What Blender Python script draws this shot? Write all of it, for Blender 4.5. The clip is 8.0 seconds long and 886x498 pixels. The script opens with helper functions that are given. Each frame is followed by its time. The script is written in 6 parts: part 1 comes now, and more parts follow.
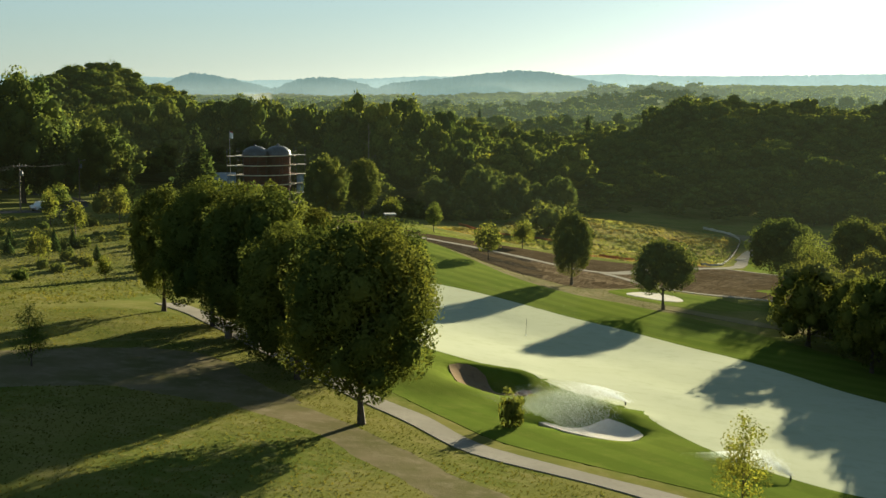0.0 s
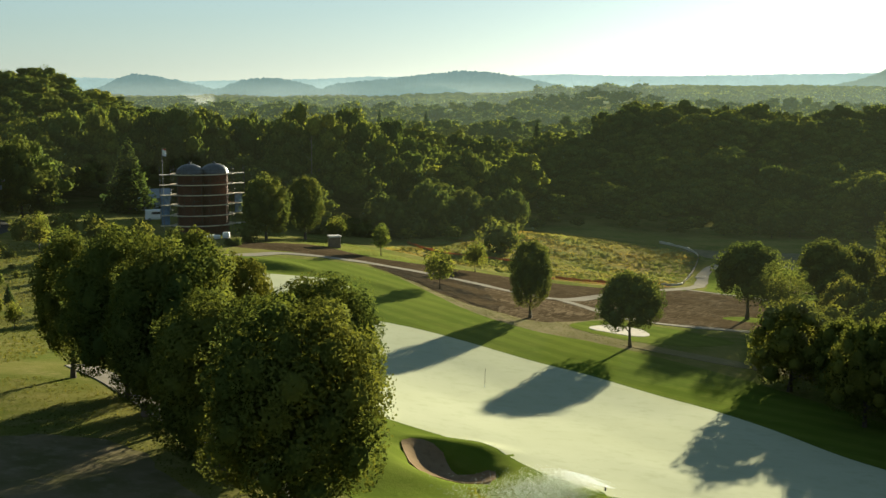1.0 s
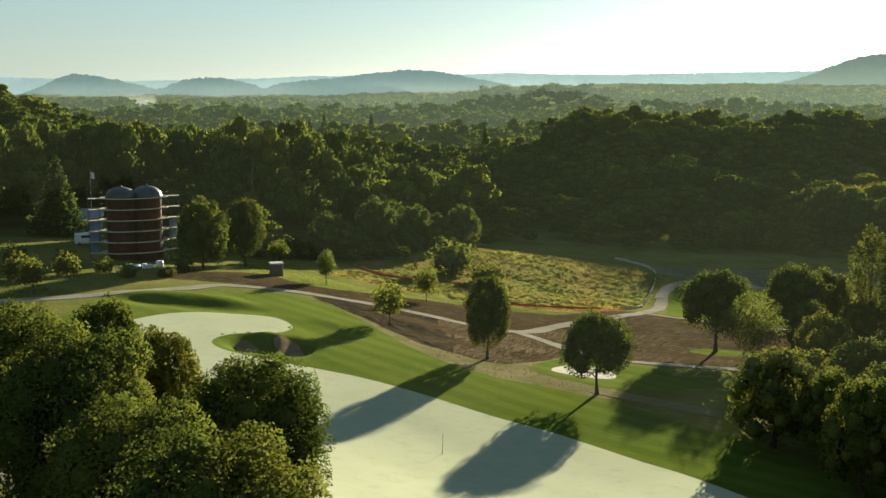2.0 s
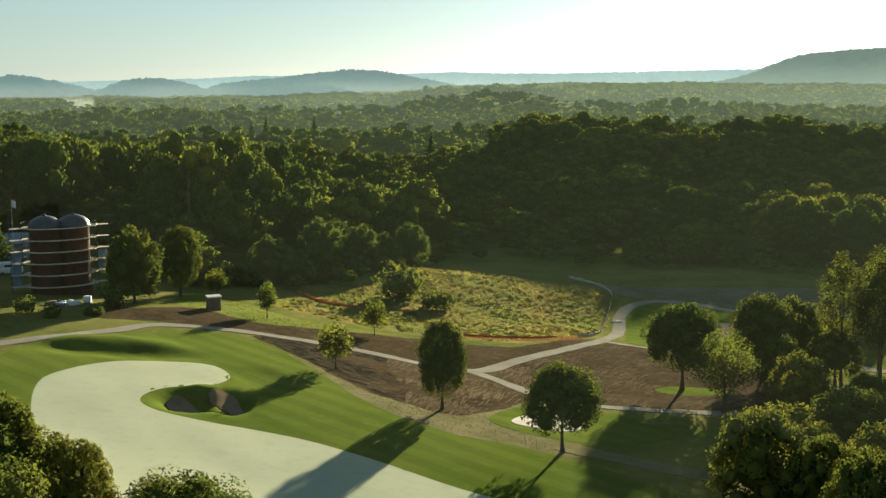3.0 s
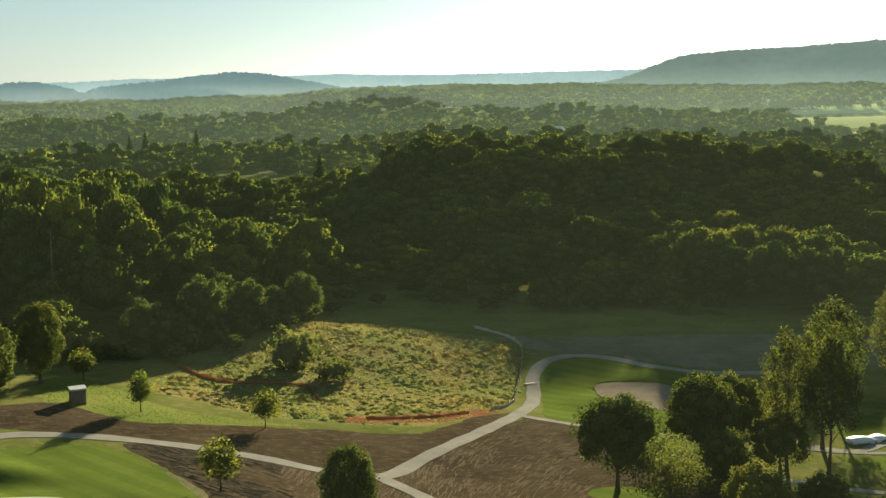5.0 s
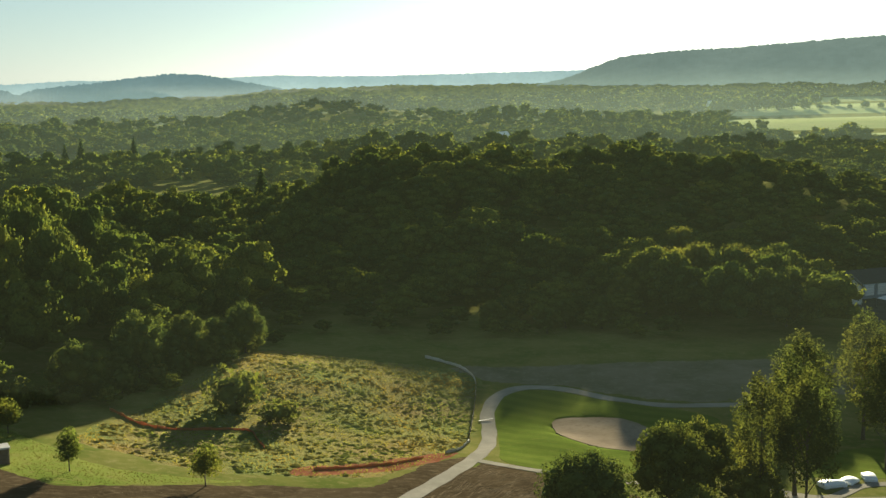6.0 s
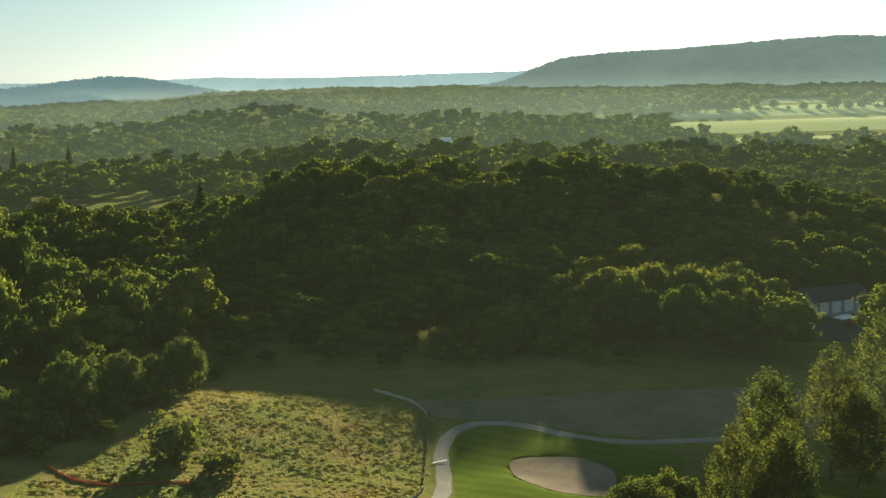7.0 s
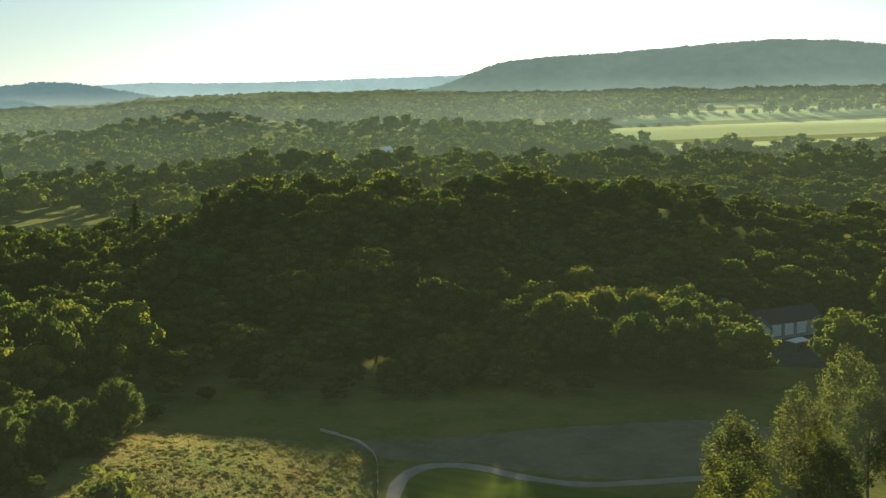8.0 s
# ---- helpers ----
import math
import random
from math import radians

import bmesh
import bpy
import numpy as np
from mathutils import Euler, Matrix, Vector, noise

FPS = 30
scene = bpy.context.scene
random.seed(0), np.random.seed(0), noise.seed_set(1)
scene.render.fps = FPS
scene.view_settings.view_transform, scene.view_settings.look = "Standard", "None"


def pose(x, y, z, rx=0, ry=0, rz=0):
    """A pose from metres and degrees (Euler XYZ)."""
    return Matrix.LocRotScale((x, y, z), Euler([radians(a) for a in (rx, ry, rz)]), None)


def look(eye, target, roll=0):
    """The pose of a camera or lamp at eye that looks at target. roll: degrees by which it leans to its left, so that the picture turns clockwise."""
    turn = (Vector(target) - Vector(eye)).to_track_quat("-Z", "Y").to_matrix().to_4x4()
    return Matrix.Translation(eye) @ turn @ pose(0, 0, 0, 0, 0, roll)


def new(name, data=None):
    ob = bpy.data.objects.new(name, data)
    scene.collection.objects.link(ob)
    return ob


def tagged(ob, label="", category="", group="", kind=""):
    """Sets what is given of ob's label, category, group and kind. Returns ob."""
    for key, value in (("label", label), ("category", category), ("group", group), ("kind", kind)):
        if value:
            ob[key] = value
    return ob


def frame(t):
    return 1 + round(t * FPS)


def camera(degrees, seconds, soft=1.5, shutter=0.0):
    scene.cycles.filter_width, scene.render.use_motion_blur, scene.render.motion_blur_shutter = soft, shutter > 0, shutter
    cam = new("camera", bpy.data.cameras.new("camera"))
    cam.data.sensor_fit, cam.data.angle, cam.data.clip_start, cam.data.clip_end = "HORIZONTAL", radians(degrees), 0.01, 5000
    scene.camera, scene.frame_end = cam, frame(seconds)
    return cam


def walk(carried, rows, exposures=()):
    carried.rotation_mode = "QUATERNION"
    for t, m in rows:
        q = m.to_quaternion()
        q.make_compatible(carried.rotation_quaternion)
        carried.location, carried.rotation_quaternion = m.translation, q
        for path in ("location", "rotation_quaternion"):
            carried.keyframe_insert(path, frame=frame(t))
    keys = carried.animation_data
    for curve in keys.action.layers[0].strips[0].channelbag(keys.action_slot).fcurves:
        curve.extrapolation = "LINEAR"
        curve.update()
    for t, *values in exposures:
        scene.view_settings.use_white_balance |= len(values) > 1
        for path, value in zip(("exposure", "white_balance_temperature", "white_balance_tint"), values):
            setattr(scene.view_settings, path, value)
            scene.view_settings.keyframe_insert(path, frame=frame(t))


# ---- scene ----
cam = camera(39.2, 8.0, soft=1.5)
METRES, EYE, TILT, LEAN, TURN = 115.0, 33.0, -7.8, 0.0, 0.0
ROWS = [
    (0.0, 0.0, 0.0, 0.0, -0.0, 0.0, -0.0),
    (0.5, -0.0016, 0.0661, 0.0209, -1.22, 0.01, 0.22),
    (1.0, -0.0026, 0.1317, 0.0429, -2.47, -0.03, 0.45),
    (1.5, -0.0025, 0.195, 0.0665, -3.7, -0.08, 0.68),
    (3.0, 0.004, 0.3758, 0.1411, -7.5, -0.28, 1.5),
    (3.5, 0.0074, 0.4334, 0.1672, -8.78, -0.33, 1.76),
    (4.0, 0.0118, 0.4899, 0.1941, -10.08, -0.38, 2.01),
    (4.5, 0.0162, 0.5444, 0.2215, -11.38, -0.44, 2.26),
    (6.0, 0.0372, 0.7052, 0.3033, -15.32, -0.63, 3.0),
    (6.5, 0.0452, 0.7565, 0.3311, -16.67, -0.72, 3.25),
    (7.0, 0.0539, 0.8058, 0.3597, -18.01, -0.78, 3.51),
    (7.5, 0.0627, 0.8541, 0.3879, -19.42, -0.81, 3.76),
    (8.0, 0.0724, 0.902, 0.4157, -20.82, -0.83, 4.04),
]
walk(cam, [(t, pose(0, 0, EYE, TILT, LEAN, TURN) @ pose(METRES * x, METRES * y, METRES * z, 90 + pitch, roll, yaw)) for t, x, y, z, yaw, pitch, roll in ROWS],
     exposures=[(0.0, 2.18, 5850, 2), (8.0, 2.18, 5850, 2)])

# ---------------------------------------------------------------- light
SUN_EL, SUN_AZ = 6.8, 25.3      # degrees above the horizon, degrees from +y towards +x
world = bpy.data.worlds.new("morning_sky")
scene.world = world
world.use_nodes = True
wn = world.node_tree.nodes
sky = wn.new("ShaderNodeTexSky")
sky.sky_type, sky.sun_disc = "NISHITA", False
sky.sun_elevation, sky.sun_rotation = radians(SUN_EL), radians(SUN_AZ)
sky.air_density, sky.dust_density, sky.ozone_density, sky.altitude = 1.0, 0.25, 2.0, 150
wn["Background"].inputs["Strength"].default_value = 0.0385
soft_sky, calm = wn.new("ShaderNodeGamma"), wn.new("ShaderNodeHueSaturation")
soft_sky.inputs["Gamma"].default_value, calm.inputs["Saturation"].default_value = 0.74, 0.58
world.node_tree.links.new(sky.outputs[0], soft_sky.inputs["Color"])
world.node_tree.links.new(soft_sky.outputs[0], calm.inputs["Color"])
cool = wn.new("ShaderNodeMix")
cool.data_type, cool.blend_type = "RGBA", "MULTIPLY"
cool.inputs["Factor"].default_value, cool.inputs["B"].default_value = 1.0, (0.86, 1.0, 1.08, 1)
world.node_tree.links.new(calm.outputs[0], cool.inputs["A"])
world.node_tree.links.new(cool.outputs["Result"], wn["Background"].inputs["Color"])
sun = new("sun", bpy.data.lights.new("sun", "SUN"))
sun.data.energy, sun.data.angle, sun.data.color = 5.0, radians(0.6), (1.0, 0.84, 0.57)
SUN_DIR = Vector((math.sin(radians(SUN_AZ)) * math.cos(radians(SUN_EL)), math.cos(radians(SUN_AZ)) * math.cos(radians(SUN_EL)), math.sin(radians(SUN_EL))))
sun.matrix_world = look((0, 0, 0), -SUN_DIR) @ Matrix.Translation((0, 0, 0))

# ---------------------------------------------------------------- materials


def shader(name):
    m = bpy.data.materials.new(name)
    m.use_nodes = True
    return m, m.node_tree.nodes, m.node_tree.links, m.node_tree.nodes["Principled BSDF"]


def noise_node(nodes, links, scale, detail=4.0, vector=None, rough=0.6):
    n = nodes.new("ShaderNodeTexNoise")
    n.inputs["Scale"].default_value, n.inputs["Detail"].default_value, n.inputs["Roughness"].default_value = scale, detail, rough
    if vector is None:
        vector = nodes.new("ShaderNodeNewGeometry").outputs["Position"]
    links.new(vector, n.inputs["Vector"])
    return n.outputs["Fac"]


def ramp(nodes, links, fac, stops):
    r = nodes.new("ShaderNodeValToRGB")
    while len(r.color_ramp.elements) < len(stops):
        r.color_ramp.elements.new(0.5)
    for e, (p, c) in zip(r.color_ramp.elements, stops):
        e.position, e.color = p, (*c, 1) if len(c) == 3 else c
    links.new(fac, r.inputs["Fac"])
    return r.outputs["Color"]


def mix(nodes, links, kind, fac, a, b):
    n = nodes.new("ShaderNodeMix")
    n.data_type, n.blend_type = "RGBA", kind
    for sock, v in ((n.inputs["Factor"], fac), (n.inputs["A"], a), (n.inputs["B"], b)):
        if isinstance(v, (int, float)):
            sock.default_value = v
        elif isinstance(v, tuple):
            sock.default_value = (*v, 1)
        else:
            links.new(v, sock)
    return n.outputs["Result"]


def bump(nodes, links, bsdf, fac, strength, distance):
    b = nodes.new("ShaderNodeBump")
    b.inputs["Strength"].default_value, b.inputs["Distance"].default_value = strength, distance
    links.new(fac, b.inputs["Height"])
    links.new(b.outputs["Normal"], bsdf.inputs["Normal"])


def ground_mat(name, a, b, c, big, small, rough=0.95, relief=0.08, bump_scale=2.5, stripes=None, spec=0.0, streak=None, sheen=None):
    """A soil or grass surface: patches of a and b, flecked with c; stripes: (turn in degrees, metres, strength)."""
    m, n, l, p = shader(name)
    col = ramp(n, l, noise_node(n, l, big, 5), [(0.38, a), (0.62, b)])
    lay = None
    if streak:
        turn, sx, sy = streak
        mq = n.new("ShaderNodeMapping")
        mq.inputs["Rotation"].default_value, mq.inputs["Scale"].default_value = (0, 0, radians(turn)), (sx, sy, 1)
        l.new(n.new("ShaderNodeNewGeometry").outputs["Position"], mq.inputs["Vector"])
        lay = mq.outputs[0]
    col = mix(n, l, "MIX", ramp(n, l, noise_node(n, l, small, 6, lay, 0.7), [(0.5, (0, 0, 0)), (0.72, (0.8, 0.8, 0.8))]), col, c)
    if streak:
        # curved wheel tracks, paler than the soil, broken into short dashes
        for at_x, at_y, fine in ((-58, -200, 1.5), (-30, -262, 1.8)):
            mq = n.new("ShaderNodeMapping")
            mq.inputs["Location"].default_value = (at_x, at_y, 0)
            l.new(n.new("ShaderNodeNewGeometry").outputs["Position"], mq.inputs["Vector"])
            sep = n.new("ShaderNodeSeparateXYZ")
            l.new(mq.outputs[0], sep.inputs[0])
            turn = n.new("ShaderNodeMath")
            turn.operation = "ARCTAN2"
            l.new(sep.outputs["Y"], turn.inputs[0])
            l.new(sep.outputs["X"], turn.inputs[1])
            wide = n.new("ShaderNodeVectorMath")
            wide.operation = "LENGTH"
            l.new(mq.outputs[0], wide.inputs[0])
            both = n.new("ShaderNodeCombineXYZ")
            l.new(wide.outputs["Value"], both.inputs["X"])
            l.new(turn.outputs[0], both.inputs["Y"])
            stretch = n.new("ShaderNodeMapping")
            stretch.inputs["Scale"].default_value = (fine, 14.0, 0)
            l.new(both.outputs[0], stretch.inputs["Vector"])
            dash = ramp(n, l, noise_node(n, l, 1.0, 4, stretch.outputs[0], 0.6), [(0.54, (0, 0, 0)), (0.66, (0.22, 0.22, 0.22))])
            gap = ramp(n, l, noise_node(n, l, 0.07, 3), [(0.36, (0.1, 0.1, 0.1)), (0.54, (1, 1, 1))])
            col = mix(n, l, "MIX", mix(n, l, "MULTIPLY", 1.0, dash, gap), col, tuple(1.1 * v for v in c))
    if stripes:
        turn, width, strength = stripes
        mp = n.new("ShaderNodeMapping")
        mp.inputs["Rotation"].default_value = (0, 0, radians(turn))
        l.new(n.new("ShaderNodeNewGeometry").outputs["Position"], mp.inputs["Vector"])
        w = n.new("ShaderNodeTexWave")
        w.inputs["Scale"].default_value, w.inputs["Distortion"].default_value, w.inputs["Detail"].default_value = 0.314 / width, 0.6, 1.0
        w.inputs["Detail Scale"].default_value = 0.3
        l.new(mp.outputs[0], w.inputs["Vector"])
        col = mix(n, l, "MULTIPLY", strength, col, ramp(n, l, w.outputs["Fac"], [(0.35, (0.55, 0.6, 0.5)), (0.65, (1.0, 1.0, 1.0))]))
    l.new(col, p.inputs["Base Color"])
    p.inputs["Roughness"].default_value, p.inputs["Specular IOR Level"].default_value = rough, spec
    if sheen:
        # upright blades catch the low sun
        p.inputs["Sheen Weight"].default_value, p.inputs["Sheen Roughness"].default_value = sheen[0], 0.55
        p.inputs["Sheen Tint"].default_value = (*sheen[1], 1)
    if relief:
        bump(n, l, p, noise_node(n, l, bump_scale, 6, rough=0.7), 0.7, relief)
    return m


def leaf_mat(name, dark, light, glow, through_share=0.42, gloss=0.0, patches=((0.72, 0.80, 0.75), (1.2, 1.1, 0.85)), patch_scale=0.09, stand=False):
    """Foliage: a leaf colour that varies leaf by leaf, tree by tree and patch by patch, and lets some light through."""
    m, n, l, p = shader(name)
    geo, info = n.new("ShaderNodeNewGeometry"), n.new("ShaderNodeObjectInfo")
    col = ramp(n, l, geo.outputs["Random Per Island"], [(0.0, dark), (1.0, light)])
    patch = ramp(n, l, noise_node(n, l, patch_scale, 2), [(0.38, patches[0]), (0.66, patches[1])])
    col = mix(n, l, "MULTIPLY", 1.0, col, patch)
    col = mix(n, l, "MULTIPLY", 1.0, col, ramp(n, l, info.outputs["Random"], [(0.0, (0.85, 0.92, 0.9)), (1.0, (1.12, 1.05, 0.9))]))
    if stand:
        tone = n.new("ShaderNodeAttribute")
        tone.attribute_name = "tone"
        col = mix(n, l, "MULTIPLY", 1.0, col, ramp(n, l, tone.outputs["Fac"], [(0.0, (0.55, 0.66, 0.72)), (0.55, (0.95, 0.97, 0.95)), (0.85, (1.15, 1.12, 0.95)), (1.0, (1.4, 1.28, 0.9))]))
        fine = noise_node(n, l, 1.3, 4, rough=0.75)
        col = mix(n, l, "MULTIPLY", 1.0, col, ramp(n, l, fine, [(0.36, (0.68, 0.7, 0.68)), (0.62, (1.25, 1.22, 1.15))]))
        bump(n, l, p, fine, 0.9, 0.7)
    l.new(col, p.inputs["Base Color"])
    p.inputs["Roughness"].default_value, p.inputs["Specular IOR Level"].default_value = 0.55, gloss
    tr = n.new("ShaderNodeBsdfTranslucent")
    l.new(mix(n, l, "MULTIPLY", 1.0, col, glow), tr.inputs["Color"])
    mx = n.new("ShaderNodeMixShader")
    mx.inputs[0].default_value = through_share
    l.new(p.outputs[0], mx.inputs[1])
    l.new(tr.outputs[0], mx.inputs[2])
    l.new(mx.outputs[0], n["Material Output"].inputs["Surface"])
    return m


def plain_mat(name, colour, rough=0.6, metal=0.0, vary=0.25, scale=1.5, relief=0.0, spec=0.15):
    m, n, l, p = shader(name)
    dark = tuple(v * (1 - vary) for v in colour)
    col = ramp(n, l, noise_node(n, l, scale, 6), [(0.3, dark), (0.7, colour)])
    col = mix(n, l, "MULTIPLY", 0.5, col, ramp(n, l, noise_node(n, l, scale * 9, 4), [(0.3, (0.75, 0.75, 0.75)), (0.7, (1, 1, 1))]))
    l.new(col, p.inputs["Base Color"])
    p.inputs["Roughness"].default_value, p.inputs["Metallic"].default_value, p.inputs["Specular IOR Level"].default_value = rough, metal, spec
    if relief:
        bump(n, l, p, noise_node(n, l, scale * 6, 5), 0.6, relief)
    return m


ROUGH = ground_mat("rough_grass", (0.070, 0.088, 0.015), (0.132, 0.122, 0.034), (0.175, 0.148, 0.06), 0.07, 0.5, relief=0.10, bump_scale=1.3, spec=0.0, sheen=(0.03, (0.8, 0.8, 0.3)))
TURF = ground_mat("mown_turf", (0.062, 0.092, 0.010), (0.092, 0.116, 0.016), (0.104, 0.120, 0.022), 0.045, 0.5, relief=0.05, bump_scale=3, stripes=(-41, 4.6, 0.36), spec=0.0, sheen=(0.035, (0.75, 0.85, 0.25)))
GREEN = ground_mat("pale_green_surface", (0.380, 0.388, 0.262), (0.412, 0.420, 0.290), (0.335, 0.350, 0.228), 0.06, 0.5, relief=0.012, bump_scale=4)
BANK = ground_mat("sunlit_bank_grass", (0.088, 0.122, 0.016), (0.138, 0.155, 0.030), (0.150, 0.128, 0.045), 0.09, 0.6, relief=0.12, bump_scale=1.5, sheen=(0.05, (0.8, 0.85, 0.3)))
SAND = ground_mat("bunker_sand", (0.495, 0.45, 0.375), (0.555, 0.51, 0.435), (0.42, 0.375, 0.3), 0.2, 1.2, relief=0.04)
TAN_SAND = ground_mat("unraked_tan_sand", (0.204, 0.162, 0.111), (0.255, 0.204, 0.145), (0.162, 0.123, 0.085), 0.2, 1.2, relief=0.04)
# Darker copy of the bunker sand; the lip's shade is put into its colour.
SHADED_SAND = ground_mat("shaded_brown_sand", (0.165, 0.118, 0.070), (0.21, 0.155, 0.095), (0.12, 0.085, 0.05), 0.3, 1.5, relief=0.04)
STRAW_BED = ground_mat("straw_mulch", (0.120, 0.110, 0.050), (0.175, 0.146, 0.080), (0.085, 0.092, 0.030), 0.16, 0.7, relief=0.12, sheen=(0.04, (0.9, 0.8, 0.5)))
DIRT = ground_mat("bare_brown_soil", (0.042, 0.030, 0.017), (0.068, 0.049, 0.028), (0.135, 0.102, 0.062), 0.10, 0.8, relief=0.16, bump_scale=1.1, streak=(-25, 0.6, 1.2))
GREY_DIRT = ground_mat("grey_graded_soil", (0.105, 0.104, 0.060), (0.165, 0.142, 0.094), (0.21, 0.18, 0.125), 0.08, 0.5, relief=0.05)
MEADOW = ground_mat("wild_meadow", (0.098, 0.118, 0.030), (0.170, 0.120, 0.046), (0.190, 0.170, 0.064), 0.055, 0.5, relief=0.5, bump_scale=0.9, sheen=(0.08, (0.85, 0.8, 0.35)))
PATH = ground_mat("gravel_path", (0.225, 0.205, 0.165), (0.275, 0.250, 0.205), (0.185, 0.165, 0.13), 0.25, 2.0, relief=0.02, bump_scale=8)
ASPHALT = ground_mat("asphalt", (0.05, 0.05, 0.052), (0.07, 0.07, 0.07), (0.09, 0.09, 0.088), 0.2, 2.0, relief=0.02, bump_scale=8)
TRACK = ground_mat("worn_brown_earth", (0.105, 0.098, 0.042), (0.155, 0.128, 0.074), (0.20, 0.165, 0.105), 0.22, 0.6, relief=0.05, streak=None)
FIELD = ground_mat("hay_field", (0.24, 0.29, 0.125), (0.31, 0.33, 0.16), (0.34, 0.34, 0.17), 0.006, 0.05, relief=0.0, sheen=(0.05, (0.8, 0.85, 0.4)))
RUST = ground_mat("rust_soil", (0.17, 0.062, 0.032), (0.22, 0.09, 0.05), (0.16, 0.11, 0.06), 0.3, 1.4, relief=0.12)
LEAF = leaf_mat("maple_leaves", (0.096, 0.112, 0.034), (0.124, 0.138, 0.042), (1.8, 1.7, 0.9), 0.28)
LEAF_AIRY = leaf_mat("airy_leaves", (0.064, 0.080, 0.026), (0.092, 0.104, 0.034), (1.8, 1.65, 0.85), 0.38)
LEAF_YOUNG_OR_SUNLIT = leaf_mat("young_or_sunlit_leaves", (0.080, 0.106, 0.030), (0.124, 0.138, 0.040), (1.9, 1.75, 0.9), 0.48)
LEAF_LIGHT = leaf_mat("light_leaves", (0.080, 0.104, 0.033), (0.116, 0.134, 0.044), (1.85, 1.75, 0.95), 0.42)
LEAF_WOODS = leaf_mat("woodland_leaves", (0.062, 0.092, 0.022), (0.105, 0.130, 0.032), (1.9, 1.85, 1.0), 0.42)
LEAF_STAND = leaf_mat("woodland_canopy_leaves", (0.080, 0.108, 0.031), (0.126, 0.148, 0.042), (2.0, 1.85, 0.95), 0.36, stand=True)
NEEDLE = leaf_mat("conifer_needles", (0.035, 0.058, 0.024), (0.065, 0.092, 0.034), (1.5, 1.5, 0.9), 0.3)
BARK = plain_mat("bark", (0.11, 0.085, 0.062), 0.9, vary=0.5, scale=3, relief=0.03)
BRICK = plain_mat("red_brick", (0.11, 0.045, 0.032), 0.85, vary=0.3, scale=1.2, relief=0.02)
STONE = plain_mat("field_stone", (0.24, 0.18, 0.13), 0.9, vary=0.4, scale=2.2, relief=0.05)
PALE_STONE = plain_mat("pale_cap_stone", (0.55, 0.52, 0.47), 0.8, vary=0.2, scale=2)
RUSTY = plain_mat("rusty_iron", (0.07, 0.035, 0.026), 0.8, 0.3, vary=0.3)
TUBE = plain_mat("dull_scaffold_tube", (0.09, 0.085, 0.08), 0.6, 0.4, vary=0.3)
DOME = plain_mat("grey_sheet_metal", (0.12, 0.125, 0.135), 0.5, 0.6, vary=0.3)
PLANK = plain_mat("scaffold_plank", (0.72, 0.62, 0.46), 0.8, vary=0.3, scale=2)
STEEL = plain_mat("galvanised_steel", (0.25, 0.25, 0.25), 0.55, 0.5, vary=0.2)
WHITE = plain_mat("white_paint", (0.78, 0.78, 0.76), 0.6, vary=0.12)
BLUE_TARP = plain_mat("blue_tarpaulin", (0.20, 0.30, 0.45), 0.5, vary=0.35)
RED = plain_mat("red_paint", (0.42, 0.06, 0.04), 0.5, vary=0.2)
ORANGE = leaf_mat("orange_mesh", (0.30, 0.14, 0.08), (0.36, 0.18, 0.11), (1.2, 1.1, 1.0), 0.35)
FABRIC = plain_mat("pale_silt_fabric", (0.60, 0.54, 0.44), 0.9, vary=0.3)
SLATE = plain_mat("dark_shingles", (0.06, 0.06, 0.065), 0.8, vary=0.35, scale=2)
SIDING = plain_mat("grey_blue_siding", (0.30, 0.33, 0.37), 0.7, vary=0.2)
WOOD = plain_mat("weathered_wood", (0.22, 0.17, 0.12), 0.85, vary=0.4, scale=2.5)
WIRE = plain_mat("black_cable", (0.02, 0.02, 0.02), 0.9, vary=0.1, spec=0.0)

# ---------------------------------------------------------------- the lie of the land


def hump(x, y, cx, cy, rx, ry):
    return np.exp(-((x - cx) / rx) ** 2 - ((y - cy) / ry) ** 2)


def smooth(a, b, v):
    t = np.clip((v - a) / (b - a), 0, 1)
    return t * t * (3 - 2 * t)


def near_land(x, y):
    t = np.tanh
    return (0.57
            -7.62 * t(x / 60)
            +0.3 * t((x - 45) / 30)
            -4.56 * t((y - 110) / 60)
            -2.46 * t((y - 260) / 45)
            -1.93 * t((y - 200) / 60) * t((x - 20) / 50)
            +1.47 * t((y - 300) / 40) * t((x - 40) / 40)
            -1.2 * t((x - 110) / 50)
            +0.82 * t((y - 110) / 60) * t(x / 40)
            +0.65 * hump(x, y, -12, 268, 30, 30)
            -3.04 * hump(x, y, 76, 318, 34.6, 34.6)
            -1.1 * hump(x, y, 12, 152, 26.5, 26.5)
            +1.98 * hump(x, y, -24, 126, 24.5, 24.5)
            +2.69 * hump(x, y, 38, 345, 30, 30)
            -1.04 * hump(x, y, 32, 240, 26.5, 26.5)
            -1.39 * t((y - 390) / 40))


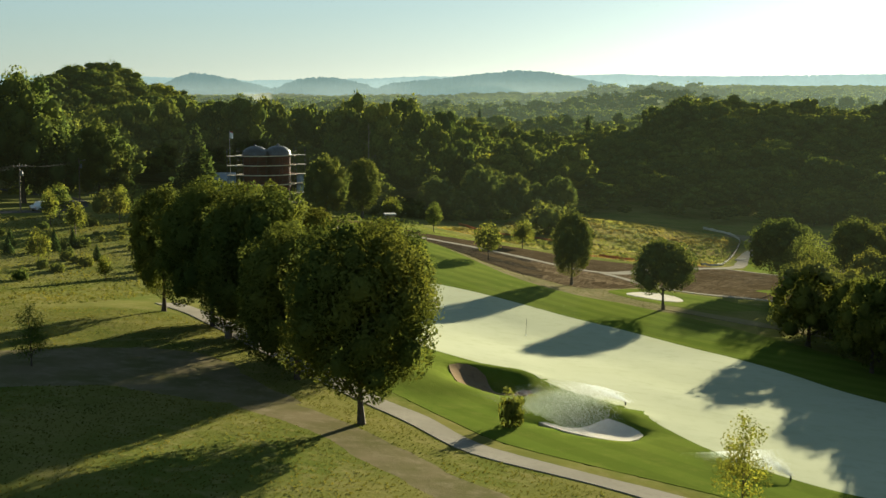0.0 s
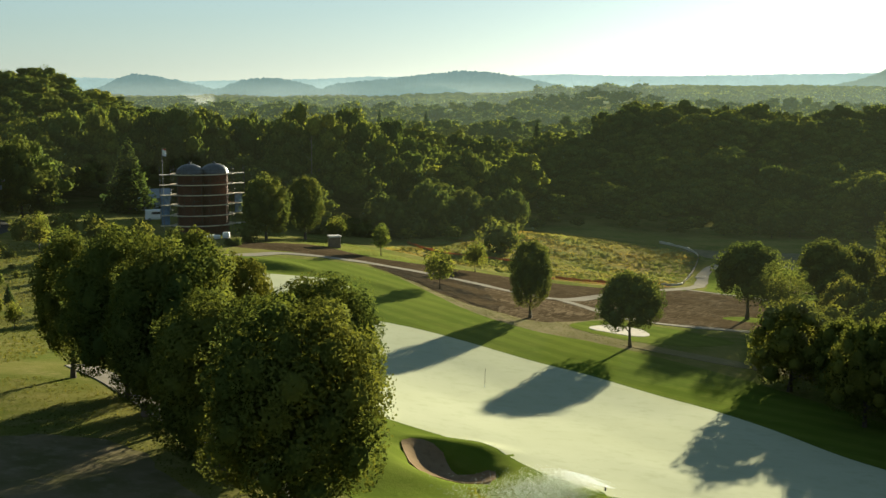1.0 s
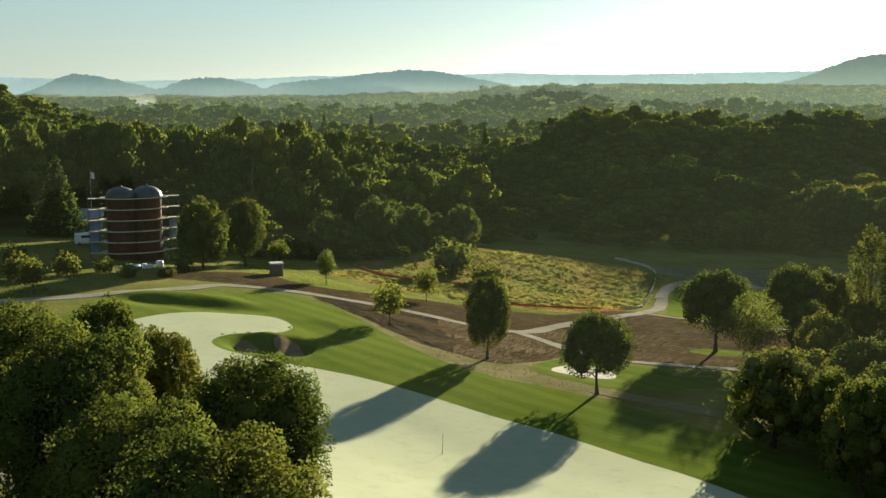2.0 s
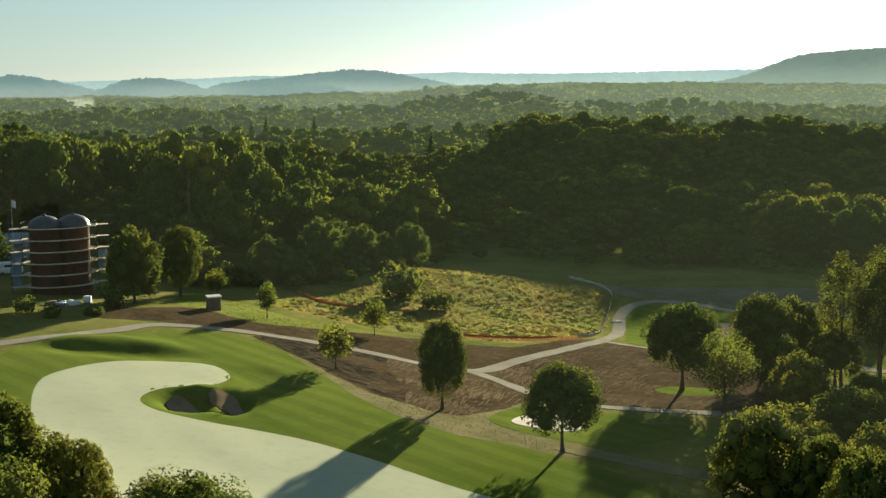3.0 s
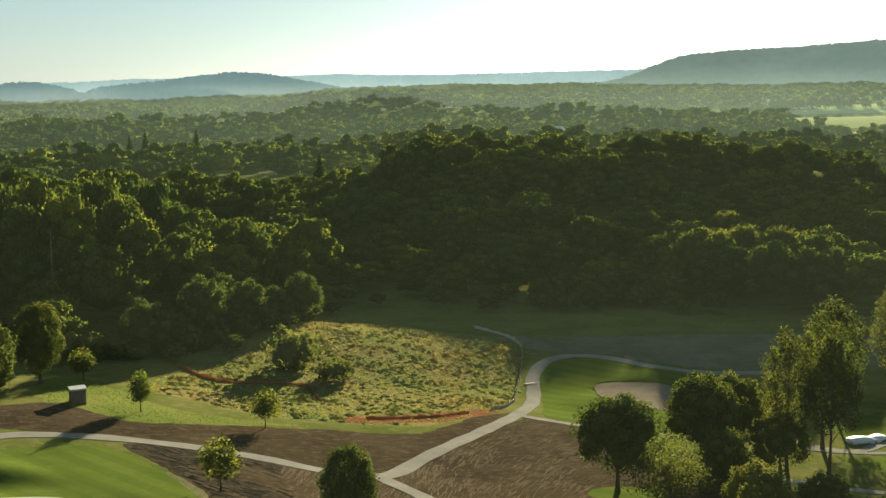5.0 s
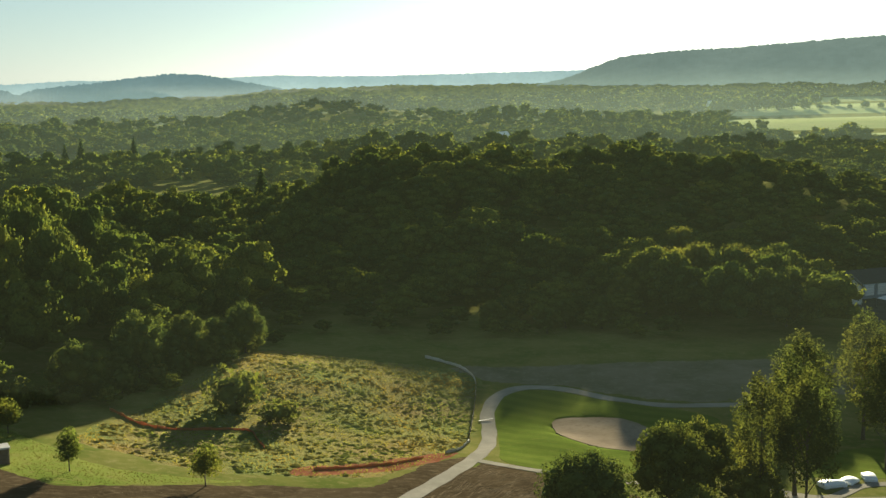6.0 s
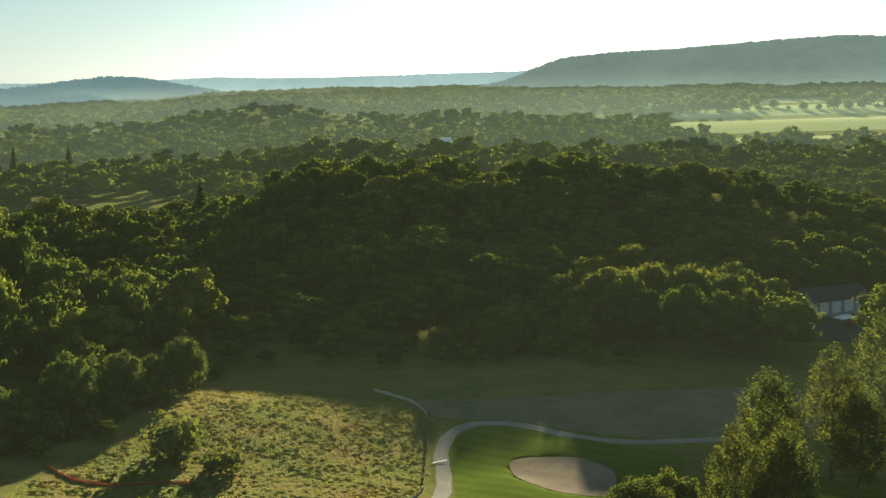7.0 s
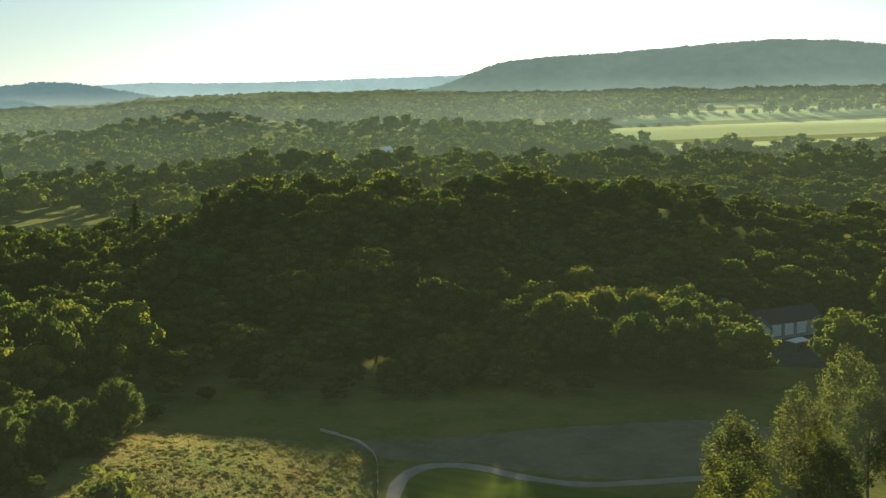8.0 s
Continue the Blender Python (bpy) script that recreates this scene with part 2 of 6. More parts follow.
def far_land(x, y):
    d = np.hypot(x, y)
    x, y = np.broadcast_arrays(x, y)
    z = -11.0 - 8.0 * smooth(600, 1200, d) + 0 * x
    z = z + 17.0 * smooth(-20, -160, x) * smooth(900, 500, d)
    z = z + 30.0 * hump(x, y, -190, 690, 54, 115)
    ridge = np.where(y < 594, 5.2 - 0.128 * (594 - y), 5.2 - 0.32 * np.maximum(y - 612, 0))
    w = smooth(90, 112, x - 0.12 * (y - 594)) * smooth(380, 300, x) * smooth(800, 690, y)
    z = z * (1 - w) + np.maximum(ridge, -14.5) * w
    z = z - 14.0 * smooth(1500, 3500, d) * smooth(700, 150, x) + 26.0 * hump(x, y, 360, 2050, 170, 260) + 5.0 * smooth(850, 1100, d) * smooth(560, 380, x) * np.sin(x / 190 + 0.8 * np.sin(y / 260)) * np.sin(y / 150 + 0.6)
    z = z + 14.0 * smooth(1700, 3000, d) * smooth(150, 900, x)
    return z


def land(x, y):
    x, y = np.asarray(x, float), np.asarray(y, float)
    w = smooth(360, 470, y)
    z = near_land(x, y) * (1 - w) + far_land(x, y) * w
    near = smooth(500, 300, np.abs(y - 200)) * smooth(420, 220, np.abs(x - 30))
    z = z + near * (0.05 * np.sin(x * 0.23 + 1.3 * np.sin(y * 0.11)) * np.sin(y * 0.19 + 0.7) + 0.015 * np.sin(x * 0.61 + y * 0.27))
    for cx, cy, rx, ry, deep in HOLLOWS:
        z = z - deep * np.exp(-(((x - cx) / rx) ** 2 + ((y - cy) / ry) ** 2) ** 2)
    return z


# bunkers and mounds: centre, half sizes, depth (minus: a mound)
HOLLOWS = [(4.4, 111.6, 3.6, 4.8, 1.5), (12.6, 97.0, 3.6, 3.6, 0.9), (-11.2, 198.4, 3.6, 4.6, 1.5), (-5.9, 199.8, 2.3, 5.6, 1.4), (5.4, 118.2, 4.5, 2.2, -0.5), (14.8, 103.2, 2.6, 1.8, -0.35),
           (37.0, 202.0, 5.4, 6.0, 0.15), (95.5, 300.5, 8.5, 13.0, 0.35), (-9.5, 204.5, 2.2, 2.0, -0.5), (11.5, 106.5, 3.4, 3.4, -0.35),
           (84.0, 297.0, 6.0, 9.0, -0.35), (104.5, 318.0, 6.0, 5.0, -0.25), (-24.0, 229.0, 9.0, 4.5, -0.7), (0.0, 108.0, 4.0, 6.0, -0.5),
           (-23.0, 224.0, 12.0, 4.0, 0.42), (-2.5, 213.0, 3.4, 7.5, 0.45)]

# ---------------------------------------------------------------- plan: outlines of the surfaces


def ring(points, step=1.0):
    """A smooth closed outline through the points (Catmull-Rom)."""
    p, out = np.array(points, float), []
    for i in range(len(p)):
        a, b, c, d = (p[(i + k) % len(p)] for k in (-1, 0, 1, 2))
        n = max(2, int(np.linalg.norm(c - b) / step))
        for s in np.arange(n) / n:
            out.append(0.5 * (2 * b + (c - a) * s + (2 * a - 5 * b + 4 * c - d) * s * s + (3 * b - 3 * c + d - a) * s ** 3))
    return np.array(out)


def line(points, step=1.5):
    p = np.array(points, float)
    p = np.vstack([2 * p[0] - p[1], p, 2 * p[-1] - p[-2]])
    out = []
    for i in range(1, len(p) - 2):
        a, b, c, d = p[i - 1:i + 3]
        n = max(2, int(np.linalg.norm(c - b) / step))
        for s in np.arange(n) / n:
            out.append(0.5 * (2 * b + (c - a) * s + (2 * a - 5 * b + 4 * c - d) * s * s + (3 * b - 3 * c + d - a) * s ** 3))
    return np.array(out + [p[-2]])


def strip(points, width, flare=0.0):
    c = line(points)
    t = np.gradient(c, axis=0)
    t /= np.linalg.norm(t, axis=1)[:, None]
    nrm = np.stack([-t[:, 1], t[:, 0]], 1)
    w = width / 2 * (1 + 0.07 * np.sin(np.arange(len(c)) * 0.9)) + flare * np.linspace(1, 0, len(c)) ** 3
    return np.vstack([c + nrm * w[:, None], (c - nrm * w[:, None])[::-1]])


def wobble(outline, size, seed):
    """An uneven, natural edge."""
    a = np.arange(len(outline))
    t = np.roll(outline, -1, 0) - np.roll(outline, 1, 0)
    t /= np.maximum(np.linalg.norm(t, axis=1), 1e-6)[:, None]
    s = np.sin(a * 0.55 + seed) * 0.5 + np.sin(a * 1.37 + 2.1 * seed) * 0.35 + np.sin(a * 2.9 + seed * 3.3) * 0.25
    return outline + np.stack([-t[:, 1], t[:, 0]], 1) * s[:, None] * size


SURFACES = []   # name, outline, layer, material, grid step, label, category


def surface(name, outline, layer, material, step, label, category):
    SURFACES.append((name, outline, layer, material, step, label, category))


surface("meadow", wobble(ring([(-2, 291), (9.9, 316), (27, 351), (40.6, 376), (58.8, 364), (80, 355), (84.5, 346), (78, 330), (73, 312), (63.7, 292.5), (45, 273.5), (29, 272), (15.8, 272.5), (6.7, 280)]), 0.7, 1), 1, MEADOW, 2.0,
        "wild meadow of green weeds and rusty dry grass", "meadow")
surface("soil_patch", wobble(ring([(-31, 251), (-27, 262), (-15, 269), (-8, 262.5), (-2, 259), (13, 263), (27, 266), (42, 267), (56, 283), (63, 288), (66, 286), (55, 272), (41, 252.6), (31.4, 240), (23, 241), (15, 245), (5, 248), (-3, 248), (-11, 249), (-18, 250)]), 0.5, 2), 2, DIRT, 2.0,
        "strip of bare brown soil above the gravel path", "soil")
surface("soil_patch", wobble(ring([(33, 240), (41, 251), (55, 270), (63.5, 281), (66, 284), (72, 275.5), (80, 266), (85, 242), (80, 222), (66, 216), (49, 215), (41, 217), (36, 228)]), 0.5, 3), 2, DIRT, 2.0,
        "field of ploughed bare brown soil between paths", "soil")
surface("soil_patch", wobble(ring([(-4, 245.5), (6, 246), (15, 243), (23, 239), (30, 237.5), (34, 229), (38, 219), (34, 213.5), (27.4, 205), (22.8, 202), (17.4, 205.4), (12, 211.8), (8.4, 219.5), (3.2, 231.5)]), 0.4, 4), 2, DIRT, 1.5,
        "sloping strip of bare brown soil below the gravel path", "soil")
surface("graded_soil", wobble(ring([(79, 353), (86, 345), (92, 341), (101, 337), (110, 326), (122, 316), (140, 312), (165, 315), (170, 338), (150, 347), (120, 352), (98, 354), (84, 357)]), 0.8, 5), 1, GREY_DIRT, 3.0,
        "broad grey-brown strip of freshly graded soil", "soil")
surface("dirt_track", wobble(strip([(-14, 91), (-9, 86.5), (-4, 80), (0, 74), (8, 64), (16, 52)], 4.2), 0.35, 6), 1, TRACK, 1.5,
        "worn dirt track through the rough grass", "track")
surface("dirt_yard", wobble(ring([(-44, 97), (-37, 101), (-30.6, 104), (-24.5, 106.5), (-19, 104), (-14.5, 97.5), (-11, 91.5), (-15, 89.5), (-19, 90), (-24.5, 91), (-31.6, 88), (-42, 87)]), 0.6, 12), 1, TRACK, 1.5,
        "trodden bare earth in the shade of the maples", "soil")
surface("straw_bank", wobble(ring([(2.8, 232), (8.4, 221.5), (12, 215.5), (18, 209.6), (23.5, 207.2), (28, 208.6), (34, 214), (37.5, 216.5), (33, 210), (27.5, 201.5), (30.5, 195.5), (37, 190), (34.5, 184), (27.5, 188.8), (21, 191.8), (16, 197.6), (11.2, 205.6), (7.4, 216.6), (1.8, 231)]), 0.35, 11), 1, STRAW_BED, 1.5, "straw-strewn bank along the turf edge", "straw")
surface("fairway", ring([(-38, 215), (-33.9, 227), (-27.4, 234.2), (-17.6, 240.2), (-6.1, 242.4), (2.3, 230.3), (7.4, 216.3), (11.2, 205.3), (16, 197.3), (21, 191.5), (27.5, 188.5), (33, 183.5), (39.8, 175.5), (45.6, 166.5), (49, 159), (53, 148), (58, 135), (64, 118), (66, 96), (58, 78), (42, 71), (28, 73), (18, 79), (10, 83.6), (4, 87.5), (0.5, 92.5), (-3, 98.5), (-8, 107), (-13, 117), (-18, 129), (-24, 145), (-32, 170), (-39, 195)]), 3, TURF, 1.3,
        "mown striped green turf sloping round the pale green", "fairway")
surface("fairway", ring([(84, 332.5), (92.5, 335.5), (99.5, 332), (107, 320.5), (117, 311), (120, 300), (104, 282), (88, 272), (78, 273.5), (70, 284), (72.5, 295), (77.5, 312), (80, 322)]), 3, TURF, 1.3,
        "bright mown turf mound beside the bend of the path", "fairway")
surface("turf_patch", ring([(27, 201), (32, 209.5), (37.5, 212.5), (47, 207), (52, 199), (45, 192), (37, 191), (30, 195)]), 3, TURF, 1.2,
        "small apron of green turf round a white bunker", "turf")
surface("turf_patch", ring([(58.5, 229.5), (61, 233), (66, 233.5), (71.5, 230.5), (69, 227), (62, 226.5)]), 3, TURF, 1.5,
        "small bright patch of turf under a tree", "turf")
surface("turf_patch", wobble(ring([(-16, 269), (-20, 285), (-14, 296), (-6, 284), (2, 272), (14, 267.5), (24, 268), (13, 263.5), (-2, 259.5), (-8, 263)]), 0.6, 9), 1, BANK, 1.5,
        "lit bank of green grass above the bare soil", "turf")
surface("putting_green", ring([(-30, 204), (-27.5, 211), (-23.5, 216), (-17.9, 219), (-9.9, 219.4), (-6.7, 213.5), (-8.5, 207.5), (-14.4, 203.8), (-17, 198), (-14.8, 193), (-8.8, 189.1), (-2.6, 187), (3.5, 184), (11, 178), (18, 171), (24.5, 165), (31, 155.5), (35.5, 149), (40, 138), (43, 127.5), (48, 117), (54, 104), (50, 88), (40, 80), (30, 82), (24, 86.5), (20.5, 92.6), (18.3, 99.1), (16.6, 105.5), (14, 108.2), (11.3, 112.7), (8.8, 117.5), (4, 122), (-1.5, 126.5), (-8, 134), (-14, 144), (-19, 156), (-24, 172), (-28.5, 190)]), 4, GREEN, 1.3,
        "very pale cream-green putting surface, smooth and flat", "putting green")
surface("bunker", wobble(ring([(0.7, 116.8), (2.4, 117.3), (4.0, 116.2), (5.2, 113.4), (7.6, 113.2), (8.0, 110.4), (6.4, 106.4), (4.2, 106.0), (2.4, 108.4), (1.0, 112.4)]), 0.15, 1), 5, SHADED_SAND, 0.6, "sunken sand bunker with a shaded grass lip", "bunker")
surface("bunker", wobble(ring([(7.6, 95.6), (9.6, 97.2), (12.2, 99.8), (13.8, 100.9), (15.5, 99.2), (16.0, 97.0), (14.6, 94.7), (12.6, 93.2), (9.8, 93.6)]), 0.1, 2), 5, SAND, 0.5, "small pale sand bunker wet from the sprinkler", "bunker")
surface("bunker", wobble(ring([(-14.0, 199.2), (-13.4, 202.0), (-12.1, 202.4), (-10.7, 200.4), (-9.9, 198.3), (-8.0, 197.9), (-7.4, 196.5), (-8.3, 194.4), (-10.1, 193.8), (-12.5, 195.7)]), 0.12, 3), 5, SHADED_SAND, 0.6, "rounded sand bunker cut into the turf", "bunker")
surface("bunker", wobble(ring([(-9.0, 202.7), (-7.9, 204.6), (-6.0, 204.9), (-5.1, 202.2), (-4.6, 198.3), (-5.2, 194.3), (-6.1, 193.5), (-5.9, 196.4), (-6.5, 199.7), (-8.4, 200.9)]), 0.12, 4), 5, SHADED_SAND, 0.6, "rounded sand bunker in the shade of its lip", "bunker")
surface("bunker", wobble(ring([(29.8, 199.6), (34.6, 206.8), (38.8, 205.0), (39.0, 199.5), (36.4, 196.8)]), 0.12, 5), 5, SAND, 0.8, "bright white sand bunker with green edges", "bunker")
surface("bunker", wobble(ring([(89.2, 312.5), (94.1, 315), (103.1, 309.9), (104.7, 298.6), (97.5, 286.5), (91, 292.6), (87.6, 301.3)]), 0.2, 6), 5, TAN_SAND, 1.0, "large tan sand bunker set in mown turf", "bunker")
surface("cart_path", strip([(-52, 214), (-41, 223), (-32, 232), (-24.8, 239.5), (-19.8, 246.5), (-10.4, 248), (-2.4, 247.8), (5.7, 246.8), (15.4, 244.2), (23.1, 240.5), (31.4, 239.4), (41, 252.8), (55.3, 272.2), (64.5, 286), (71, 298), (75.5, 311), (79, 323), (85, 334), (92.5, 338), (100.5, 334), (107.6, 323.2), (115, 316), (125, 312), (145, 308)], 2.9), 6, PATH, 1.5,
        "pale gravel cart path winding past soil and meadow", "path")
surface("cart_path", strip([(30.6, 239), (34.4, 230.5), (38, 220.5), (43, 215.5), (52, 213.5), (68.5, 212.3), (85, 211), (110, 206)], 2.6), 7, PATH, 1.5,
        "pale gravel branch path below the ploughed soil", "path")
surface("cart_path", strip([(64.5, 286.5), (69, 281), (74, 275.5), (83, 267), (96, 261)], 2.2), 7, PATH, 1.5, "narrow gravel branch path beside the mown turf", "path")
surface("cart_path", strip([(34, 188.8), (40.2, 184), (47.8, 178.4), (56, 172), (64, 163)], 4.2), 6, STRAW_BED, 1.5, "pale sandy track along the edge of the fairway", "path")
surface("cart_path", strip([(-30, 133), (-22, 120.5), (-17, 112.5), (-10.5, 103.5), (-5.6, 96.2), (-2.3, 91.8), (0.7, 86.5), (2.8, 83.9), (6.4, 81.5), (10, 79.4), (14.5, 76.7), (24, 70), (36, 60), (50, 46)], 2.6), 6, PATH, 1.2,
        "pale gravel path below the grass bank", "path")
surface("cart_path", strip([(108, 269), (106, 256), (112, 250), (122, 254.5), (134, 252), (150, 250)], 2.2), 6, PATH, 1.5, "pale lit path among the tall trees", "path")
surface("cart_path", strip([(104, 253), (110.6, 249), (121, 246.5), (136, 243)], 1.8), 7, PATH, 1.5, "narrow pale path among the tall trees", "path")
surface("cart_path", strip([(89, 237), (93, 232.5), (101, 226), (116, 219)], 2.0), 6, PATH, 1.5, "pale path behind the dark trees", "path")
surface("turf_patch", ring([(116, 262), (121, 268), (133, 276), (142, 272), (136, 262), (126, 257.5)]), 3, TURF, 1.5, "bright strip of turf among tall trees", "turf")
surface("turf_patch", ring([(107, 245), (118, 243.5), (128, 240), (122, 234), (110, 237)]), 3, TURF, 1.5, "bright strip of turf beside a path", "turf")
surface("orange_soil", wobble(ring([(31, 272.6), (41, 274.6), (50, 278.4), (58, 285), (63.5, 291.5), (57, 290), (48.5, 284.3), (40.5, 280.6), (33, 278)]), 0.4, 8), 2, RUST, 1.2, "band of rust-red soil at the meadow's foot", "soil")
surface("yard", ring([(206, 392), (214, 424), (236, 432), (262, 424), (262, 396), (240, 376), (218, 376)]), 6, ASPHALT, 4.0, "grey paved yard before a long garage", "yard")
surface("road", strip([(-140, 214), (-110, 224), (-82, 234), (-76, 243), (-78, 262), (-92, 300), (-120, 340)], 5.5), 6, ASPHALT, 2.0, "grey asphalt lane beside utility poles", "road")


def inside(pts, poly, margin):
    """How many of pts lie inside the outline, at least margin from its edge."""
    res = np.zeros(len(pts), bool)
    lo, hi = poly.min(0), poly.max(0)
    near = np.where((pts > lo).all(1) & (pts < hi).all(1))[0]
    if not len(near):
        return res
    q = pts[near]
    a, b = poly, np.roll(poly, -1, 0)
    hits = np.zeros(len(q), bool)
    dist = np.full(len(q), 1e9)
    for (ax, ay), (bx, by) in zip(a, b):
        if ay != by:
            hits ^= ((ay > q[:, 1]) != (by > q[:, 1])) & (q[:, 0] < (bx - ax) * (q[:, 1] - ay) / (by - ay) + ax)
        ex, ey = bx - ax, by - ay
        s = np.clip(((q[:, 0] - ax) * ex + (q[:, 1] - ay) * ey) / (ex * ex + ey * ey + 1e-9), 0, 1)
        dist = np.minimum(dist, np.hypot(q[:, 0] - ax - s * ex, q[:, 1] - ay - s * ey))
    res[near] = hits & (dist > margin)
    return res


def layer_z(pts, layer, margin):
    z = land(pts[:, 0], pts[:, 1]) + 0.012 * layer + (0.05 if layer == 5 else 0.0)
    low = np.zeros(len(pts))
    for s in SURFACES:
        if s[2] > layer:
            low = np.maximum(low, inside(pts, s[1], min(margin, 0.55) if s[2] == 5 else margin) * (0.7 if s[2] == 5 else 0.3))
    return z - low


def mesh_of(name, verts, faces, material, smooth_faces=True):
    """A mesh from arrays; faces: an array of triangles or quads, or a list of both."""
    me = bpy.data.meshes.new(name)
    if isinstance(faces, list):
        me.from_pydata([tuple(v) for v in verts], [], faces)
    else:
        k = faces.shape[1]
        me.vertices.add(len(verts))
        me.vertices.foreach_set("co", np.asarray(verts, np.float32).ravel())
        me.loops.add(faces.size)
        me.loops.foreach_set("vertex_index", faces.astype(np.int32).ravel())
        me.polygons.add(len(faces))
        me.polygons.foreach_set("loop_start", np.arange(0, faces.size, k, dtype=np.int32))
        me.update(calc_edges=True)
    if smooth_faces:
        me.polygons.foreach_set("use_smooth", np.ones(len(me.polygons), bool))
    me.materials.append(material)
    return me


def grid_faces(nu, nv):
    i = np.arange(nu * nv).reshape(nu, nv)
    return np.stack([i[:-1, :-1], i[1:, :-1], i[1:, 1:], i[:-1, 1:]], -1).reshape(-1, 4)


def spread(lo, hi, step, far_lo, far_hi):
    """Even steps from lo to hi, then ever longer ones out to the far ends."""
    mid, out = list(np.arange(lo, hi + 0.1, step)), []
    s, v = step, hi
    while v < far_hi:
        s *= 1.16
        v += s
        out.append(v)
    s, v, front = step, lo, []
    while v > far_lo:
        s *= 1.16
        v -= s
        front.append(v)
    return np.array(front[::-1] + mid + out)


gx, gy = spread(-120, 170, 1.8, -6500, 6500), spread(40, 400, 1.8, -4500, 6500)
GX, GY = np.meshgrid(gx, gy, indexing="ij")
flat = np.stack([GX.ravel(), GY.ravel()], 1)
gz = layer_z(flat, 0, 1.9)
ground = new("ground", mesh_of("ground", np.column_stack([flat, gz]), grid_faces(len(gx), len(gy)), ROUGH))
tagged(ground, "rolling rough grass land, green and straw coloured", "ground", kind="structure")


def drape(name, outline, layer, material, step, label, category):
    from mathutils.geometry import delaunay_2d_cdt
    lo, hi = outline.min(0), outline.max(0)
    xs, ys = np.arange(lo[0], hi[0], step), np.arange(lo[1], hi[1], step)
    g = np.stack(np.meshgrid(xs, ys, indexing="ij"), -1).reshape(-1, 2)
    g = g + (np.random.rand(len(g), 2) - 0.5) * step * 0.35
    g = g[inside(g, outline, step * 0.45)]
    pts = np.vstack([outline, g])
    n = len(outline)
    v, _, f, *_ = delaunay_2d_cdt([Vector(p) for p in pts], [(i, (i + 1) % n) for i in range(n)], [], 1, 1e-4)
    v = np.array([tuple(p) for p in v])
    z = layer_z(v, layer, 1.6)
    z[:n] -= 0.01
    faces = [tuple(t) for t in f]
    # a skirt down into the ground all round
    edges = {}
    for t in faces:
        for a, b in zip(t, t[1:] + t[:1]):
            edges[(a, b)] = edges.get((a, b), 0) + 1
    rim = [e for e in edges if (e[1], e[0]) not in edges]
    verts = [tuple(p) for p in np.column_stack([v, z])]
    low = {}
    for a, b in rim:
        for k in (a, b):
            if k not in low:
                low[k] = len(verts)
                verts.append(verts[k])
                verts.append((verts[k][0], verts[k][1], verts[k][2] - 0.5))
        faces.append((low[a], low[a] + 1, low[b] + 1, low[b]))
    ob = new(name, mesh_of(name, verts, faces, material))
    return tagged(ob, label, category, kind="structure")


for s in SURFACES:
    drape(*s)


def at(x, y, lift=0.0):
    """The ground's height at a place of the plan."""
    return float(land(x, y)) + lift


# ---------------------------------------------------------------- trees
rng = np.random.default_rng(7)


def unit(v):
    return v / np.maximum(np.linalg.norm(v, axis=-1, keepdims=True), 1e-9)


